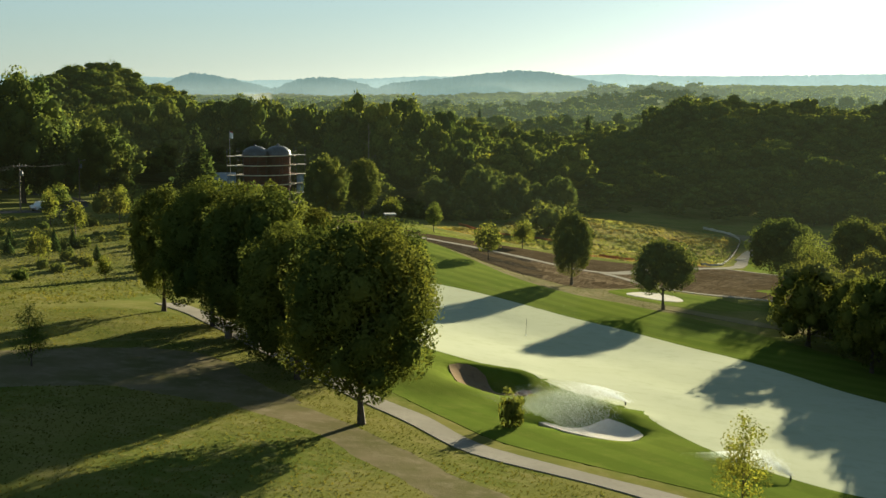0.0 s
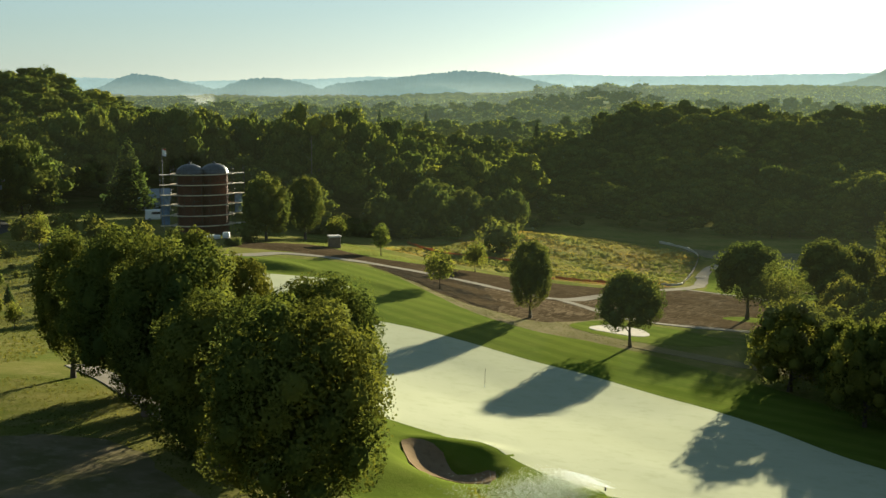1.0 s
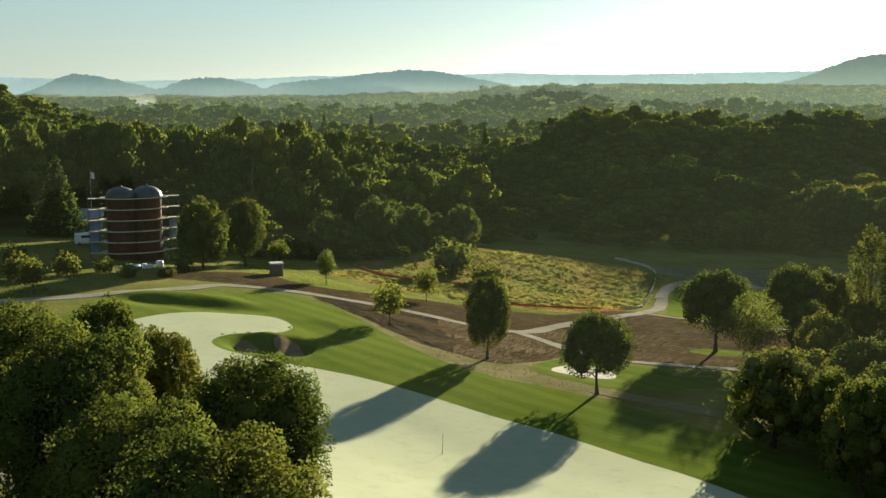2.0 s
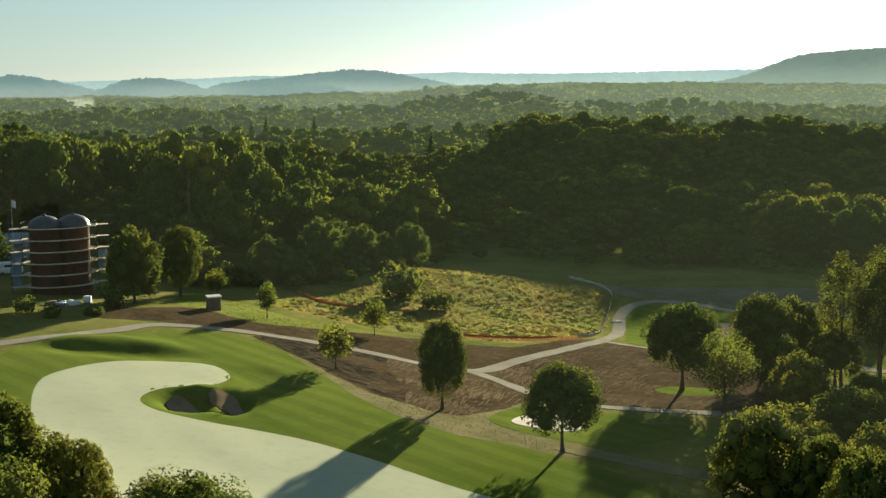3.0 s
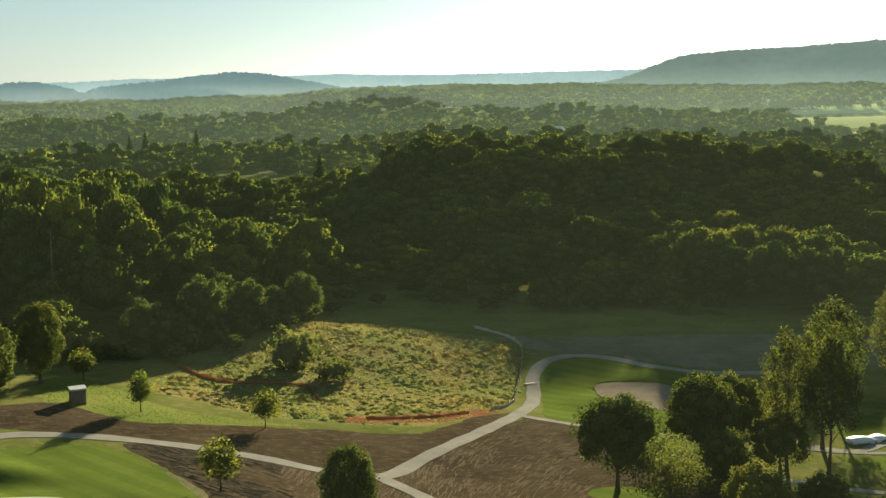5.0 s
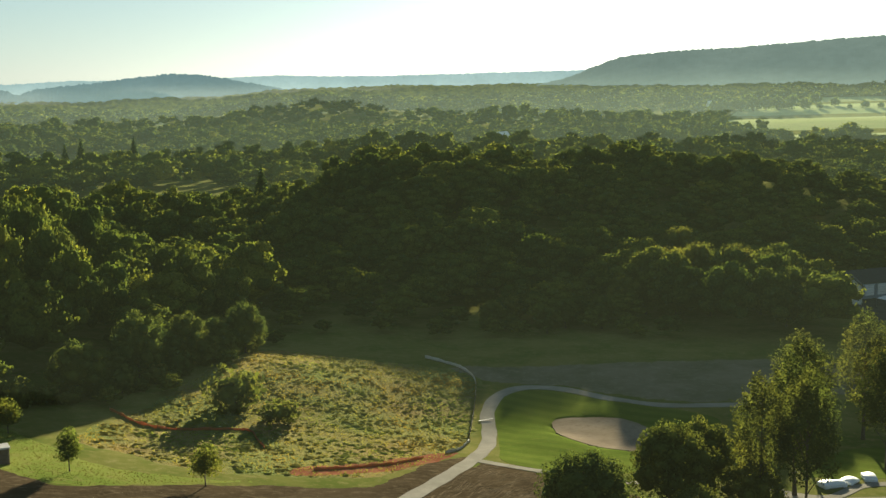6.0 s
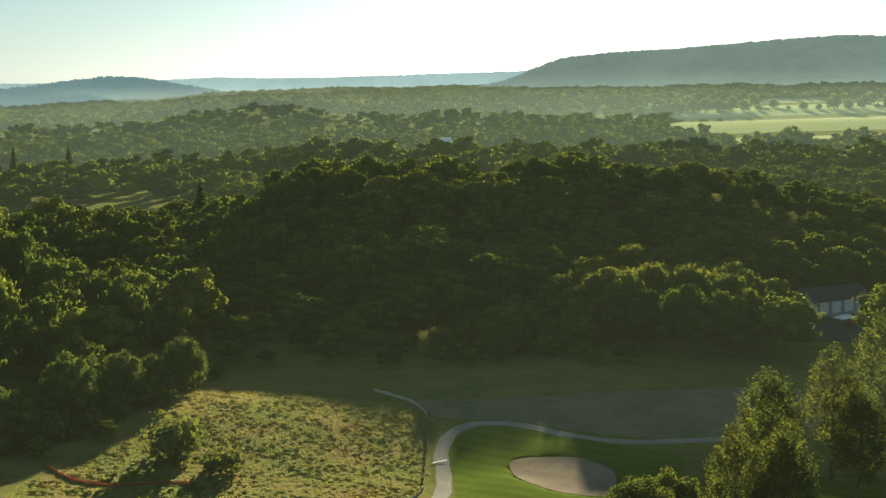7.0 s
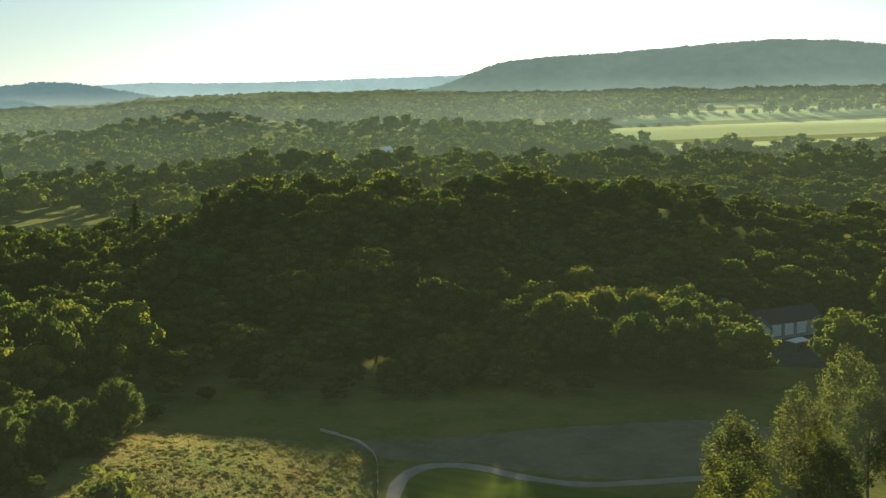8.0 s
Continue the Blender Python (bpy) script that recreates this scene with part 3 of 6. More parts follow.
def leaf_cloud(r, blobs, cards, size, core=(9, 6), shell=(0.74, 1.04), lump=0.17, cores=9, fill=1.02, crowned=False):
    """Leaf sprays on the skin of lumpy blobs (cx, cy, cz, rx, ry, rz, taper), with a rough core inside each."""
    verts, quads, norms, base = [], [], [], 0
    area = np.array([b[3] * b[5] for b in blobs])
    mid = np.array([np.mean([b[k] for b in blobs]) for k in (0, 1, 2)])
    for num, (b, n) in enumerate(zip(blobs, np.maximum(6, (cards * area / area.sum()).astype(int)))):
        c, rad, taper = np.array(b[:3]), np.array(b[3:6]), b[6]
        cen = unit(r.normal(size=(26, 3)))
        amp = r.uniform(-0.6, 1.0, 26) * lump

        def reach(d):
            return 0.94 + (amp * np.exp(16 * (d @ cen.T - 1))).sum(1)

        def place(d, s):
            p = d * (reach(d) * s)[:, None]
            wide = 1 + taper * p[:, 2]
            p[:, 0] *= wide
            p[:, 1] *= wide
            return c + p * rad
        d = unit(r.normal(size=(n, 3)))
        if crowned:     # sprays moved to the upper side, the one the camera sees lit
            d[:, 2] = np.where(d[:, 2] < -0.15, -d[:, 2], d[:, 2])
        pos = place(d, shell[0] + (shell[1] - shell[0]) * r.random(n) ** 0.6)
        nrm = unit(d + 0.75 * r.normal(size=(n, 3)))
        tan = unit(np.cross(nrm, r.normal(size=(n, 3))))
        bit = np.cross(nrm, tan)
        ln = size * r.uniform(0.65, 1.35, n)[:, None]
        wd = ln * r.uniform(0.55, 0.85, n)[:, None]
        v = np.stack([pos - tan * ln * 0.5, pos - bit * wd * 0.5 + nrm * ln * 0.12 + tan * ln * 0.1, pos + tan * ln * 0.5, pos + bit * wd * 0.5 + nrm * ln * 0.12 + tan * ln * 0.1], 1)
        verts.append(v.reshape(-1, 3))
        norms.append(np.repeat(unit(0.9 * d + (0.16 if crowned else 0.20) * nrm + 0.5 * unit(pos - mid)), 4, 0))
        quads.append(base + np.arange(n * 4).reshape(-1, 4))
        base += n * 4
        if core and num < cores:
            nu, nv = core
            a, e = np.meshgrid(np.arange(nu + 1) / nu * 2 * np.pi, np.linspace(-np.pi / 2, np.pi / 2, nv + 1), indexing="ij")
            d = np.stack([np.cos(a) * np.cos(e), np.sin(a) * np.cos(e), np.sin(e)], -1).reshape(-1, 3)
            verts.append(place(d, np.full(len(d), shell[0] * (0.78 if cores == 1 else fill))))
            norms.append(d)
            quads.append(base + grid_faces(nu + 1, nv + 1))
            base += len(d)
    return np.vstack(verts), np.vstack(quads), np.vstack(norms)


def soften(me, norms):
    """Lets each leaf spray shade with the roundness of its crown."""
    a = me.attributes.new("custom_normal", "FLOAT_VECTOR", "POINT")
    a.data.foreach_set("vector", np.asarray(norms, np.float32).ravel())
    return me


def tube(points, radii, sides=7):
    """Vertices and quads of a tapering round limb along the points."""
    p, rad = np.array(points, float), np.array(radii, float)
    t = unit(np.gradient(p, axis=0))
    ref = np.array([0.31, 0.95, 0.07])
    u = unit(np.cross(t, ref))
    w = np.cross(t, u)
    a = np.arange(sides) / sides * 2 * np.pi
    v = p[:, None] + rad[:, None, None] * (u[:, None] * np.cos(a)[None, :, None] + w[:, None] * np.sin(a)[None, :, None])
    i = np.arange(len(p) * sides).reshape(len(p), sides)
    q = np.stack([i[:-1], np.roll(i, -1, 1)[:-1], np.roll(i, -1, 1)[1:], i[1:]], -1).reshape(-1, 4)
    return v.reshape(-1, 3), q


def join(pieces):
    verts, faces, base = [], [], 0
    for v, f in pieces:
        verts.append(v)
        faces.append(f + base)
        base += len(v)
    return np.vstack(verts), np.vstack(faces)


def trunk_pieces(r, h, fork, girth, limbs, reach):
    """A flared trunk up to h with limbs from the height fork upwards, as far out as reach."""
    zs = np.linspace(0, 1, 7)
    lean = r.normal(size=2) * 0.015 * h
    path = np.column_stack([lean[0] * zs ** 2 + 0.01 * h * np.sin(zs * 5), lean[1] * zs ** 2, zs * h - 0.25])
    out = [tube(path, girth * (1 - 0.8 * zs) * (1 + 0.7 * np.exp(-zs * 14)), 8)]
    for k in range(limbs):
        a, f = k * 2.4 + r.uniform(-0.4, 0.4), fork + (0.8 * h - fork) * k / max(1, limbs - 1) * 0.7
        s = np.linspace(0, 1, 5)[:, None]
        tip = np.array([math.cos(a), math.sin(a), 0]) * reach * r.uniform(0.55, 0.8) + np.array([0, 0, h * r.uniform(0.16, 0.26)])
        start = np.array([np.interp(f, path[:, 2], path[:, 0]), np.interp(f, path[:, 2], path[:, 1]), f])
        out.append(tube(start + tip * s + np.array([0, 0, 0.05 * h]) * s * (1 - s), girth * 0.42 * (1 - 0.8 * s[:, 0]), 6))
    return out


def clumpy(cz, rz, r, taper, n, share, seed, squash=1.0):
    """A crown as one body with n leaf clumps over its skin."""
    q = np.random.default_rng(seed)
    out = [(0, 0, cz, r * 0.9, r * 0.9, rz * 0.92, taper)]
    for k in range(n):
        h = 1 - 1.75 * (k + 0.5) / n
        a = k * 2.39996 + q.uniform(-0.3, 0.3)
        c = math.sqrt(max(0.0, 1 - h * h))
        wide = (1 + taper * h) * r * q.uniform(0.72, 0.86)
        s = share * q.uniform(0.75, 1.25)
        out.append((c * math.cos(a) * wide, c * math.sin(a) * wide, cz + h * rz * q.uniform(0.74, 0.86), r * s, r * s, rz * s * q.uniform(0.7, 0.95) * squash, 0))
    return out


class Kind:
    """A tree kind with its shared trunk and crown meshes, w wide and h high."""

    def __init__(self, name, w, h, blobs, cards, size, leaf, fork=0.25, girth=0.22, limbs=5, seed=1, lump=0.17, core=(9, 6), shell=(0.74, 1.04), cores=9, fill=0.82):
        r = np.random.default_rng(seed)
        self.name, self.w, self.h = name, w, h
        scaled = [(bx * w, by * w, bz * h, rx * w, ry * w, rz * h, tp) for bx, by, bz, rx, ry, rz, tp in blobs]
        v, f, nn = leaf_cloud(r, scaled, cards, size, core, shell, lump, cores, fill)
        self.crown = soften(mesh_of(name + "_crown", v, f, leaf), nn)
        self.trunk = mesh_of(name + "_trunk", *join(trunk_pieces(r, h * 0.86, fork * h, girth, limbs, w * 0.36)), BARK)

    def plant(self, x, y, w, h, label, category="tree", turn=None, group="", sink=0.1):
        ob = new(self.name)
        turn = (x * 37.7 + y * 17.3) % 360 if turn is None else turn
        ob.matrix_world = pose(x, y, at(x, y) - sink, 0, 0, turn) @ Matrix.Diagonal((w / self.w, w / self.w, h / self.h, 1))
        for nm, me in (("trunk", self.trunk), ("crown", self.crown)):
            new(nm, me).parent = ob
        return tagged(ob, label, category, group)


R = np.random.default_rng(3)
MAPLE = Kind("maple_tree", 9.0, 13.0, clumpy(0.535, 0.46, 0.485, 0.05, 34, 0.30, 1), 42000, 0.19, LEAF, 0.12, 0.17, 6, 11, core=(7, 5), cores=40, fill=0.74, shell=(0.70, 1.05), lump=0.26)
MAPLE_B = Kind("maple_tree", 9.0, 13.0, clumpy(0.535, 0.46, 0.485, 0.04, 30, 0.33, 2), 42000, 0.19, LEAF, 0.12, 0.17, 6, 12, core=(7, 5), cores=40, fill=0.74, shell=(0.70, 1.05), lump=0.26)
OVAL = Kind("maple_tree", 6.6, 12.5, clumpy(0.535, 0.465, 0.49, 0.04, 36, 0.25, 3), 21000, 0.205, LEAF, 0.14, 0.2, 5, 13, core=(7, 5), cores=40, fill=0.74, lump=0.24)
ROUND = Kind("shade_tree", 9.2, 11.0, clumpy(0.60, 0.40, 0.46, -0.12, 30, 0.30, 4), 13000, 0.27, LEAF, 0.2, 0.2, 6, 14, core=(7, 5), cores=40, fill=0.74, lump=0.26)
DOME_TREE = Kind("shade_tree", 10.0, 11.0, clumpy(0.51, 0.48, 0.49, -0.10, 30, 0.30, 5), 6400, 0.33, LEAF, 0.12, 0.24, 5, 15, core=(7, 5), cores=40)
LOOSE = Kind("shade_tree", 9.5, 12.5, [(0, 0, 0.72, 0.36, 0.36, 0.26, 0), (0.22, 0.12, 0.52, 0.26, 0.26, 0.2, 0), (-0.24, -0.08, 0.55, 0.27, 0.25, 0.22, 0), (0.02, -0.22, 0.42, 0.24, 0.24, 0.16, 0), (-0.05, 0.24, 0.45, 0.24, 0.24, 0.18, 0), (0.2, -0.2, 0.66, 0.24, 0.24, 0.18, 0), (-0.2, 0.16, 0.7, 0.24, 0.24, 0.2, 0)], 9000, 0.27, LEAF_LIGHT, 0.2, 0.22, 6, 16, core=None, shell=(0.45, 1.08), lump=0.3)
tall = [(0.04, 0, 0.90, 0.16, 0.16, 0.09, 0), (-0.16, 0.1, 0.79, 0.2, 0.2, 0.10, 0), (0.2, -0.04, 0.77, 0.2, 0.2, 0.1, 0), (0, -0.2, 0.68, 0.2, 0.2, 0.09, 0), (-0.22, -0.1, 0.6, 0.18, 0.2, 0.08, 0), (0.22, 0.14, 0.58, 0.2, 0.2, 0.09, 0), (0.02, 0.22, 0.5, 0.18, 0.18, 0.08, 0), (0.1, -0.1, 0.42, 0.16, 0.16, 0.07, 0), (-0.12, 0.04, 0.33, 0.14, 0.14, 0.06, 0)]
TALL = Kind("tall_tree", 11.0, 24.0, tall + clumpy(0.60, 0.38, 0.40, -0.12, 24, 0.32, 8)[1:], 8200, 0.38, LEAF_AIRY, 0.2, 0.24, 9, 17, core=None, shell=(0.40, 1.08), lump=0.3)
SAPLING = Kind("sapling", 4.2, 6.0, [(0, 0, 0.66, 0.34, 0.34, 0.3, -0.1), (0.16, 0.1, 0.45, 0.28, 0.28, 0.22, 0), (-0.15, -0.1, 0.42, 0.3, 0.3, 0.22, 0), (0.05, 0.2, 0.55, 0.24, 0.24, 0.2, 0), (-0.1, -0.22, 0.6, 0.22, 0.22, 0.2, 0)], 1700, 0.3, LEAF_YOUNG_OR_SUNLIT, 0.2, 0.08, 6, 18, core=None, shell=(0.2, 1.08), lump=0.3)
SLIM = Kind("sapling", 4.2, 6.4, [(0.02, 0, 0.90, 0.13, 0.13, 0.10, 0), (-0.10, 0.08, 0.76, 0.20, 0.20, 0.12, 0), (0.14, -0.06, 0.70, 0.20, 0.20, 0.12, 0), (-0.16, -0.10, 0.56, 0.24, 0.22, 0.13, 0), (0.20, 0.10, 0.52, 0.24, 0.24, 0.13, 0), (0.0, -0.20, 0.42, 0.26, 0.22, 0.13, 0), (-0.22, 0.12, 0.36, 0.22, 0.22, 0.12, 0), (0.2, -0.12, 0.30, 0.22, 0.22, 0.11, 0), (0.0, 0.1, 0.22, 0.2, 0.2, 0.1, 0)], 3000, 0.15, LEAF_YOUNG_OR_SUNLIT, 0.12, 0.07, 9, 38, core=None, shell=(0.25, 1.1), lump=0.4)
BUSH = Kind("bush", 4.0, 3.0, [(0, 0, 0.45, 0.42, 0.42, 0.5, 0), (0.22, 0.1, 0.35, 0.25, 0.25, 0.36, 0), (-0.2, -0.14, 0.38, 0.26, 0.26, 0.38, 0)], 520, 0.42, LEAF, 0.1, 0.06, 4, 19, shell=(0.6, 1.08), lump=0.3)
CONE = Kind("spruce", 4.0, 8.0, [(0, 0, 0.14 + 0.115 * k, 0.5 * (1 - 0.12 * k), 0.5 * (1 - 0.12 * k), 0.14, -0.3) for k in range(8)], 2400, 0.36, NEEDLE, 0.05, 0.14, 3, 20, core=(7, 4), shell=(0.6, 1.12))
EDGE = Kind("woodland_tree", 11.0, 14.0, clumpy(0.5, 0.48, 0.48, -0.10, 24, 0.33, 6), 7600, 0.33, LEAF_LIGHT, 0.15, 0.24, 5, 21, core=(6, 4), shell=(0.70, 1.06), cores=25, lump=0.28, fill=1.0)

# Same woodland tree in brighter leaves; its sunlit look is put into their colour.
EDGE_SUN = Kind("woodland_tree", 11.0, 14.0, clumpy(0.5, 0.48, 0.48, -0.06, 26, 0.32, 7), 7600, 0.33, LEAF_YOUNG_OR_SUNLIT, 0.15, 0.24, 5, 22, core=(6, 4), shell=(0.70, 1.06), cores=27, lump=0.3, fill=1.0)

# the row of maples above the green
row = "maples in a row"
OVAL.plant(-28.6, 125.5, 6.6, 13.2, "dense dark maple with a bare trunk foot", group=row)
MAPLE.plant(-22.3, 118.5, 10.2, 14.6, "dense dark green maple with a heart-shaped crown", group=row)
MAPLE_B.plant(-16.9, 110.5, 10.2, 15.2, "dense dark green maple beside the gravel path", group=row)
MAPLE_B.plant(-12.0, 100.4, 10.0, 13.2, "olive green maple with loose yellowing leaves", group=row)
MAPLE.plant(-5.9, 87.6, 11.0, 15.3, "large dense maple on the grass bank", group=row)
MAPLE.plant(-6.0, 117.5, 10.6, 13.2, "broad olive green maple between path and green", group=row)
OVAL.plant(-13.4, 125.0, 6.4, 13.2, "rounded maple with a sunlit top beside the green", group=row)
OVAL.plant(-18.0, 127.6, 7.0, 14.6, "dense dark maple behind the others", group=row)
# round the fairway
OVAL.plant(21.4, 204.8, 6.7, 12.5, "slim oval dark green maple on straw grass")
ROUND.plant(33.5, 186.3, 10.0, 11.0, "round maple with turning leaves by the fairway")
ROUND.plant(63.3, 231.0, 13.6, 14.2, "broad dark shade tree on a lit turf patch")
LOOSE.plant(63.5, 213.0, 10.2, 12.7, "loose light green shade tree beside the path")
grove = "dark trees by the fairway"
# The four tallest below y 146 stand unseen, added to shade the green.
for x, y, w, h, kind in ((48.6, 162.5, 10.6, 12.2, DOME_TREE), (50.6, 143.5, 8.4, 12.2, DOME_TREE), (54.6, 152.5, 8.0, 10.6, DOME_TREE), (71.9, 205.9, 9.2, 10.8, DOME_TREE),
                         (68.9, 184.4, 12.4, 10.0, DOME_TREE), (55.6, 174.5, 12.6, 9.8, DOME_TREE), (82.0, 244.0, 12.5, 14.6, ROUND), (90.0, 250.0, 11.0, 14.0, DOME_TREE), (77.6, 227.5, 8.0, 10.2, DOME_TREE),
                         (93.2, 240.1, 9.6, 9.6, DOME_TREE), (87.0, 216.1, 7.0, 6.2, DOME_TREE), (52.5, 156.5, 7.5, 10.8, DOME_TREE), (58.0, 145.0, 11.0, 15.0, DOME_TREE), (52.5, 128.0, 11.0, 14.0, DOME_TREE), (57.0, 119.0, 12.0, 15.0, DOME_TREE), (61.5, 160.0, 11.0, 11.5, DOME_TREE), (60.5, 137.0, 12.0, 16.0, DOME_TREE), (72.0, 150.0, 11.0, 12.0, DOME_TREE), (66.0, 118.0, 11.0, 12.0, DOME_TREE), (82.0, 190.0, 11.0, 11.0, DOME_TREE), (76.0, 172.0, 10.0, 10.0, DOME_TREE)):
    kind.plant(x, y, w, h, "dense dark domed shade tree, sunlit at the rim", group=grove)
for x, y, w, h in ((94.0, 239.5, 10.0, 22.6), (99.5, 236.8, 11.0, 24.0), (107.2, 252.0, 12.0, 23.0), (123.8, 277.0, 14.0, 22.5), (139.5, 281.5, 13.0, 25.0), (151.0, 277.5, 14.0, 24.5), (163.0, 297.0, 15.0, 27.0), (131.0, 262.0, 12.0, 21.0)):
    TALL.plant(x, y, w, h, "tall airy tree with light green leaf clumps", group="tall trees")
SAPLING.plant(-2.0, 267.0, 5.2, 7.2, "thin yellow-green sapling on the grass bank")
SAPLING.plant(8.3, 226.0, 6.6, 7.6, "young yellow-green tree at the turf edge")
SAPLING.plant(17.0, 263.4, 5.6, 7.0, "young light green tree in a turf ring")
SLIM.plant(19.0, 76.0, 4.4, 6.6, "young upright light green tree by the path")
BUSH.plant(5.3, 93.0, 2.3, 3.3, "upright clipped green bush on the turf bank", "bush")
# by the silos
EDGE.plant(-25.5, 270.0, 10.0, 14.2, "green spreading tree beside the silos")
OVAL.plant(-18.7, 287.0, 8.6, 14.3, "upright tree with sunlit yellow rim")
SAPLING.plant(-12.0, 292.0, 5.4, 6.4, "small rounded green tree on the bank")
BUSH.plant(-28.0, 262.0, 5.0, 5.2, "dark shrub beside a tree foot", "bush")
CONE.plant(-66.0, 333.0, 13.5, 17.6, "large broad dark conifer behind the silos")
for x, y, w, h in ((-1.5, 322.5, 10.5, 11.5), (10.0, 338.0, 11.0, 14.6), (20.5, 352.0, 9.5, 12.0), (35.2, 371.0, 10.0, 12.4), (4.0, 332.0, 8.0, 8.0), (15.0, 347.0, 8.5, 9.0), (27.0, 361.0, 9.0, 9.5)):
    EDGE.plant(x, y, w, h, "leafy woodland tree at the meadow edge", group="meadow edge trees")
for x, y, w, h in ((-14, 309, 6, 4), (-8, 312, 7, 5.5), (-3, 315, 6, 4), (6, 321, 7, 5), (10.5, 325.5, 7, 6), (17, 333, 6.5, 5), (22, 340, 7, 6.5), (29, 351, 7, 5.5), (33, 358, 8, 7), (40, 371, 7, 5), (1, 316, 5, 3.2), (13.5, 327.5, 5, 3.5), (20.5, 336, 5, 3), (31, 352.5, 5, 3)):
    BUSH.plant(x - 4.0, y + 2.5, w, h, "leafy dark undergrowth bush at the wood edge", "bush", group="undergrowth bushes")
BUSH.plant(27.0, 317.0, 12.5, 9.0, "large dark bush standing in the meadow", "bush")
BUSH.plant(34.2, 309.0, 8.0, 5.0, "low dark bush standing in the meadow", "bush")
CONE.plant(79.0, 679.0, 13.0, 22.5, "large dark pine above the valley woods", group="dark pines")
for x, y, w, h in ((-20, 1095, 12, 25), (-8, 1112, 13, 28), (34, 1150, 12, 26)):
    CONE.plant(x, y, w, h, "dark pointed spruce among far broadleaf woods", group="dark pines")
# nursery slope above the lane
for x, y, w, h in ((-63.4, 179.6, 1.9, 2.6), (-58.2, 184.7, 1.8, 3.4), (-53.6, 177.2, 1.5, 2.1), (-49.9, 177.6, 1.6, 2.3), (-57.0, 190.0, 1.7, 3.0), (-66.0, 188.0, 1.8, 2.6)):
    CONE.plant(x, y, w, h, "small dark clipped conifer on the grass slope", "conifer", group="small conifers")
SLIM.plant(-32.3, 95.5, 3.6, 5.2, "dark slim young tree in the shade")
for k in range(64):
    x, y = -36 - 46 * R.random(), 148 + 74 * R.random()
    if x < -44 - 0.33 * (y - 148) + 16:
        s = R.uniform(0.9, 2.2)
        BUSH.plant(x, y, s * R.uniform(0.9, 1.4), s, "low green nursery shrub on straw grass", "shrub", group="nursery shrubs")
for x, y, w, h in ((-55.9, 170.1, 4.1, 5.5), (-61, 205, 4, 6), (-52, 214, 4.6, 6.5), (-68, 214, 4.5, 7), (-58, 222, 5, 7.5), (-47, 226, 5.0, 6.0), (-70, 226, 5, 7), (-44, 160, 2.6, 3.6), (-40, 168, 2.6, 4.0)):
    SAPLING.plant(x, y, w, h, "loose yellow-green young tree on the slope", group="young trees")
for x, y, w, h in ((-52, 238, 5.5, 5), (-60, 244, 6, 6), (-46, 246, 5, 4.5), (-66, 240, 5, 5), (-36, 248, 4, 2.6), (-30, 252, 3.6, 2.0), (-41, 252, 4, 3), (-49, 258, 4.5, 4), (-57, 256, 5, 5)):
    BUSH.plant(x, y, w, h, "loose green shrub near the silos", "shrub", group="shrubs by the silos")

for x, y, w, h in ((-89, 263, 19, 29), (-98, 250, 15, 24), (-84, 266, 14, 19), (-77, 278, 15, 19), (-98, 238, 12, 16), (-112, 246, 15, 24), (-88, 290, 14, 20)):
    EDGE.plant(x, y, w, h, "tall leafy roadside tree with sunlit sprays", group="roadside trees")

# ---------------------------------------------------------------- woods
EDGE_X = [-420, -140, -104, -76, -48, -22, -2, 15, 30, 45, 62, 100, 130, 160, 185, 232, 262, 500]
EDGE_Y = [215, 232, 262, 335, 347, 306, 310, 326, 345, 378, 396, 388, 380, 372, 352, 345, 338, 330]


def stand(name, label, temps, xs, ys, tops, widths, seed):
    """A stand of many crowns, too many to count: places, the height of each top and each width; temps: crown shapes one unit high."""
    r = np.random.default_rng(seed)
    g = land(xs, ys)
    pick, turn = r.integers(len(temps), size=len(xs)), r.uniform(0, 6.28, len(xs))
    tone = np.clip(r.normal(0.45, 0.24, len(xs)), 0, 1)
    pv, pf, pn, pt, base = [], [], [], [], 0
    for k, (v, f, nn) in enumerate(temps):
        i = np.where(pick == k)[0]
        c, d = np.cos(turn[i])[:, None], np.sin(turn[i])[:, None]
        h = np.maximum(tops[i] - g[i], 4.0)[:, None]
        w = np.minimum(widths[i][:, None], 1.25 * h)
        pv.append(np.stack([(v[:, 0] * c - v[:, 1] * d) * w + xs[i][:, None], (v[:, 0] * d + v[:, 1] * c) * w + ys[i][:, None], v[:, 2] * h + g[i][:, None] - 0.3], -1).reshape(-1, 3))
        pn.append(np.stack([nn[:, 0] * c - nn[:, 1] * d, nn[:, 0] * d + nn[:, 1] * c, nn[:, 2] + 0 * c], -1).reshape(-1, 3))
        pf.append((f[None] + (base + np.arange(len(i)) * len(v))[:, None, None]).reshape(-1, 4))
        pt.append(np.repeat(tone[i], len(v)))
        base += len(i) * len(v)
    ob = new(name, soften(mesh_of(name, np.vstack(pv), np.vstack(pf), LEAF_STAND), np.vstack(pn)))
    ob.data.attributes.new("tone", "FLOAT", "POINT").data.foreach_set("value", np.concatenate(pt).astype(np.float32))
    return tagged(ob, label, "woods", kind="stuff")


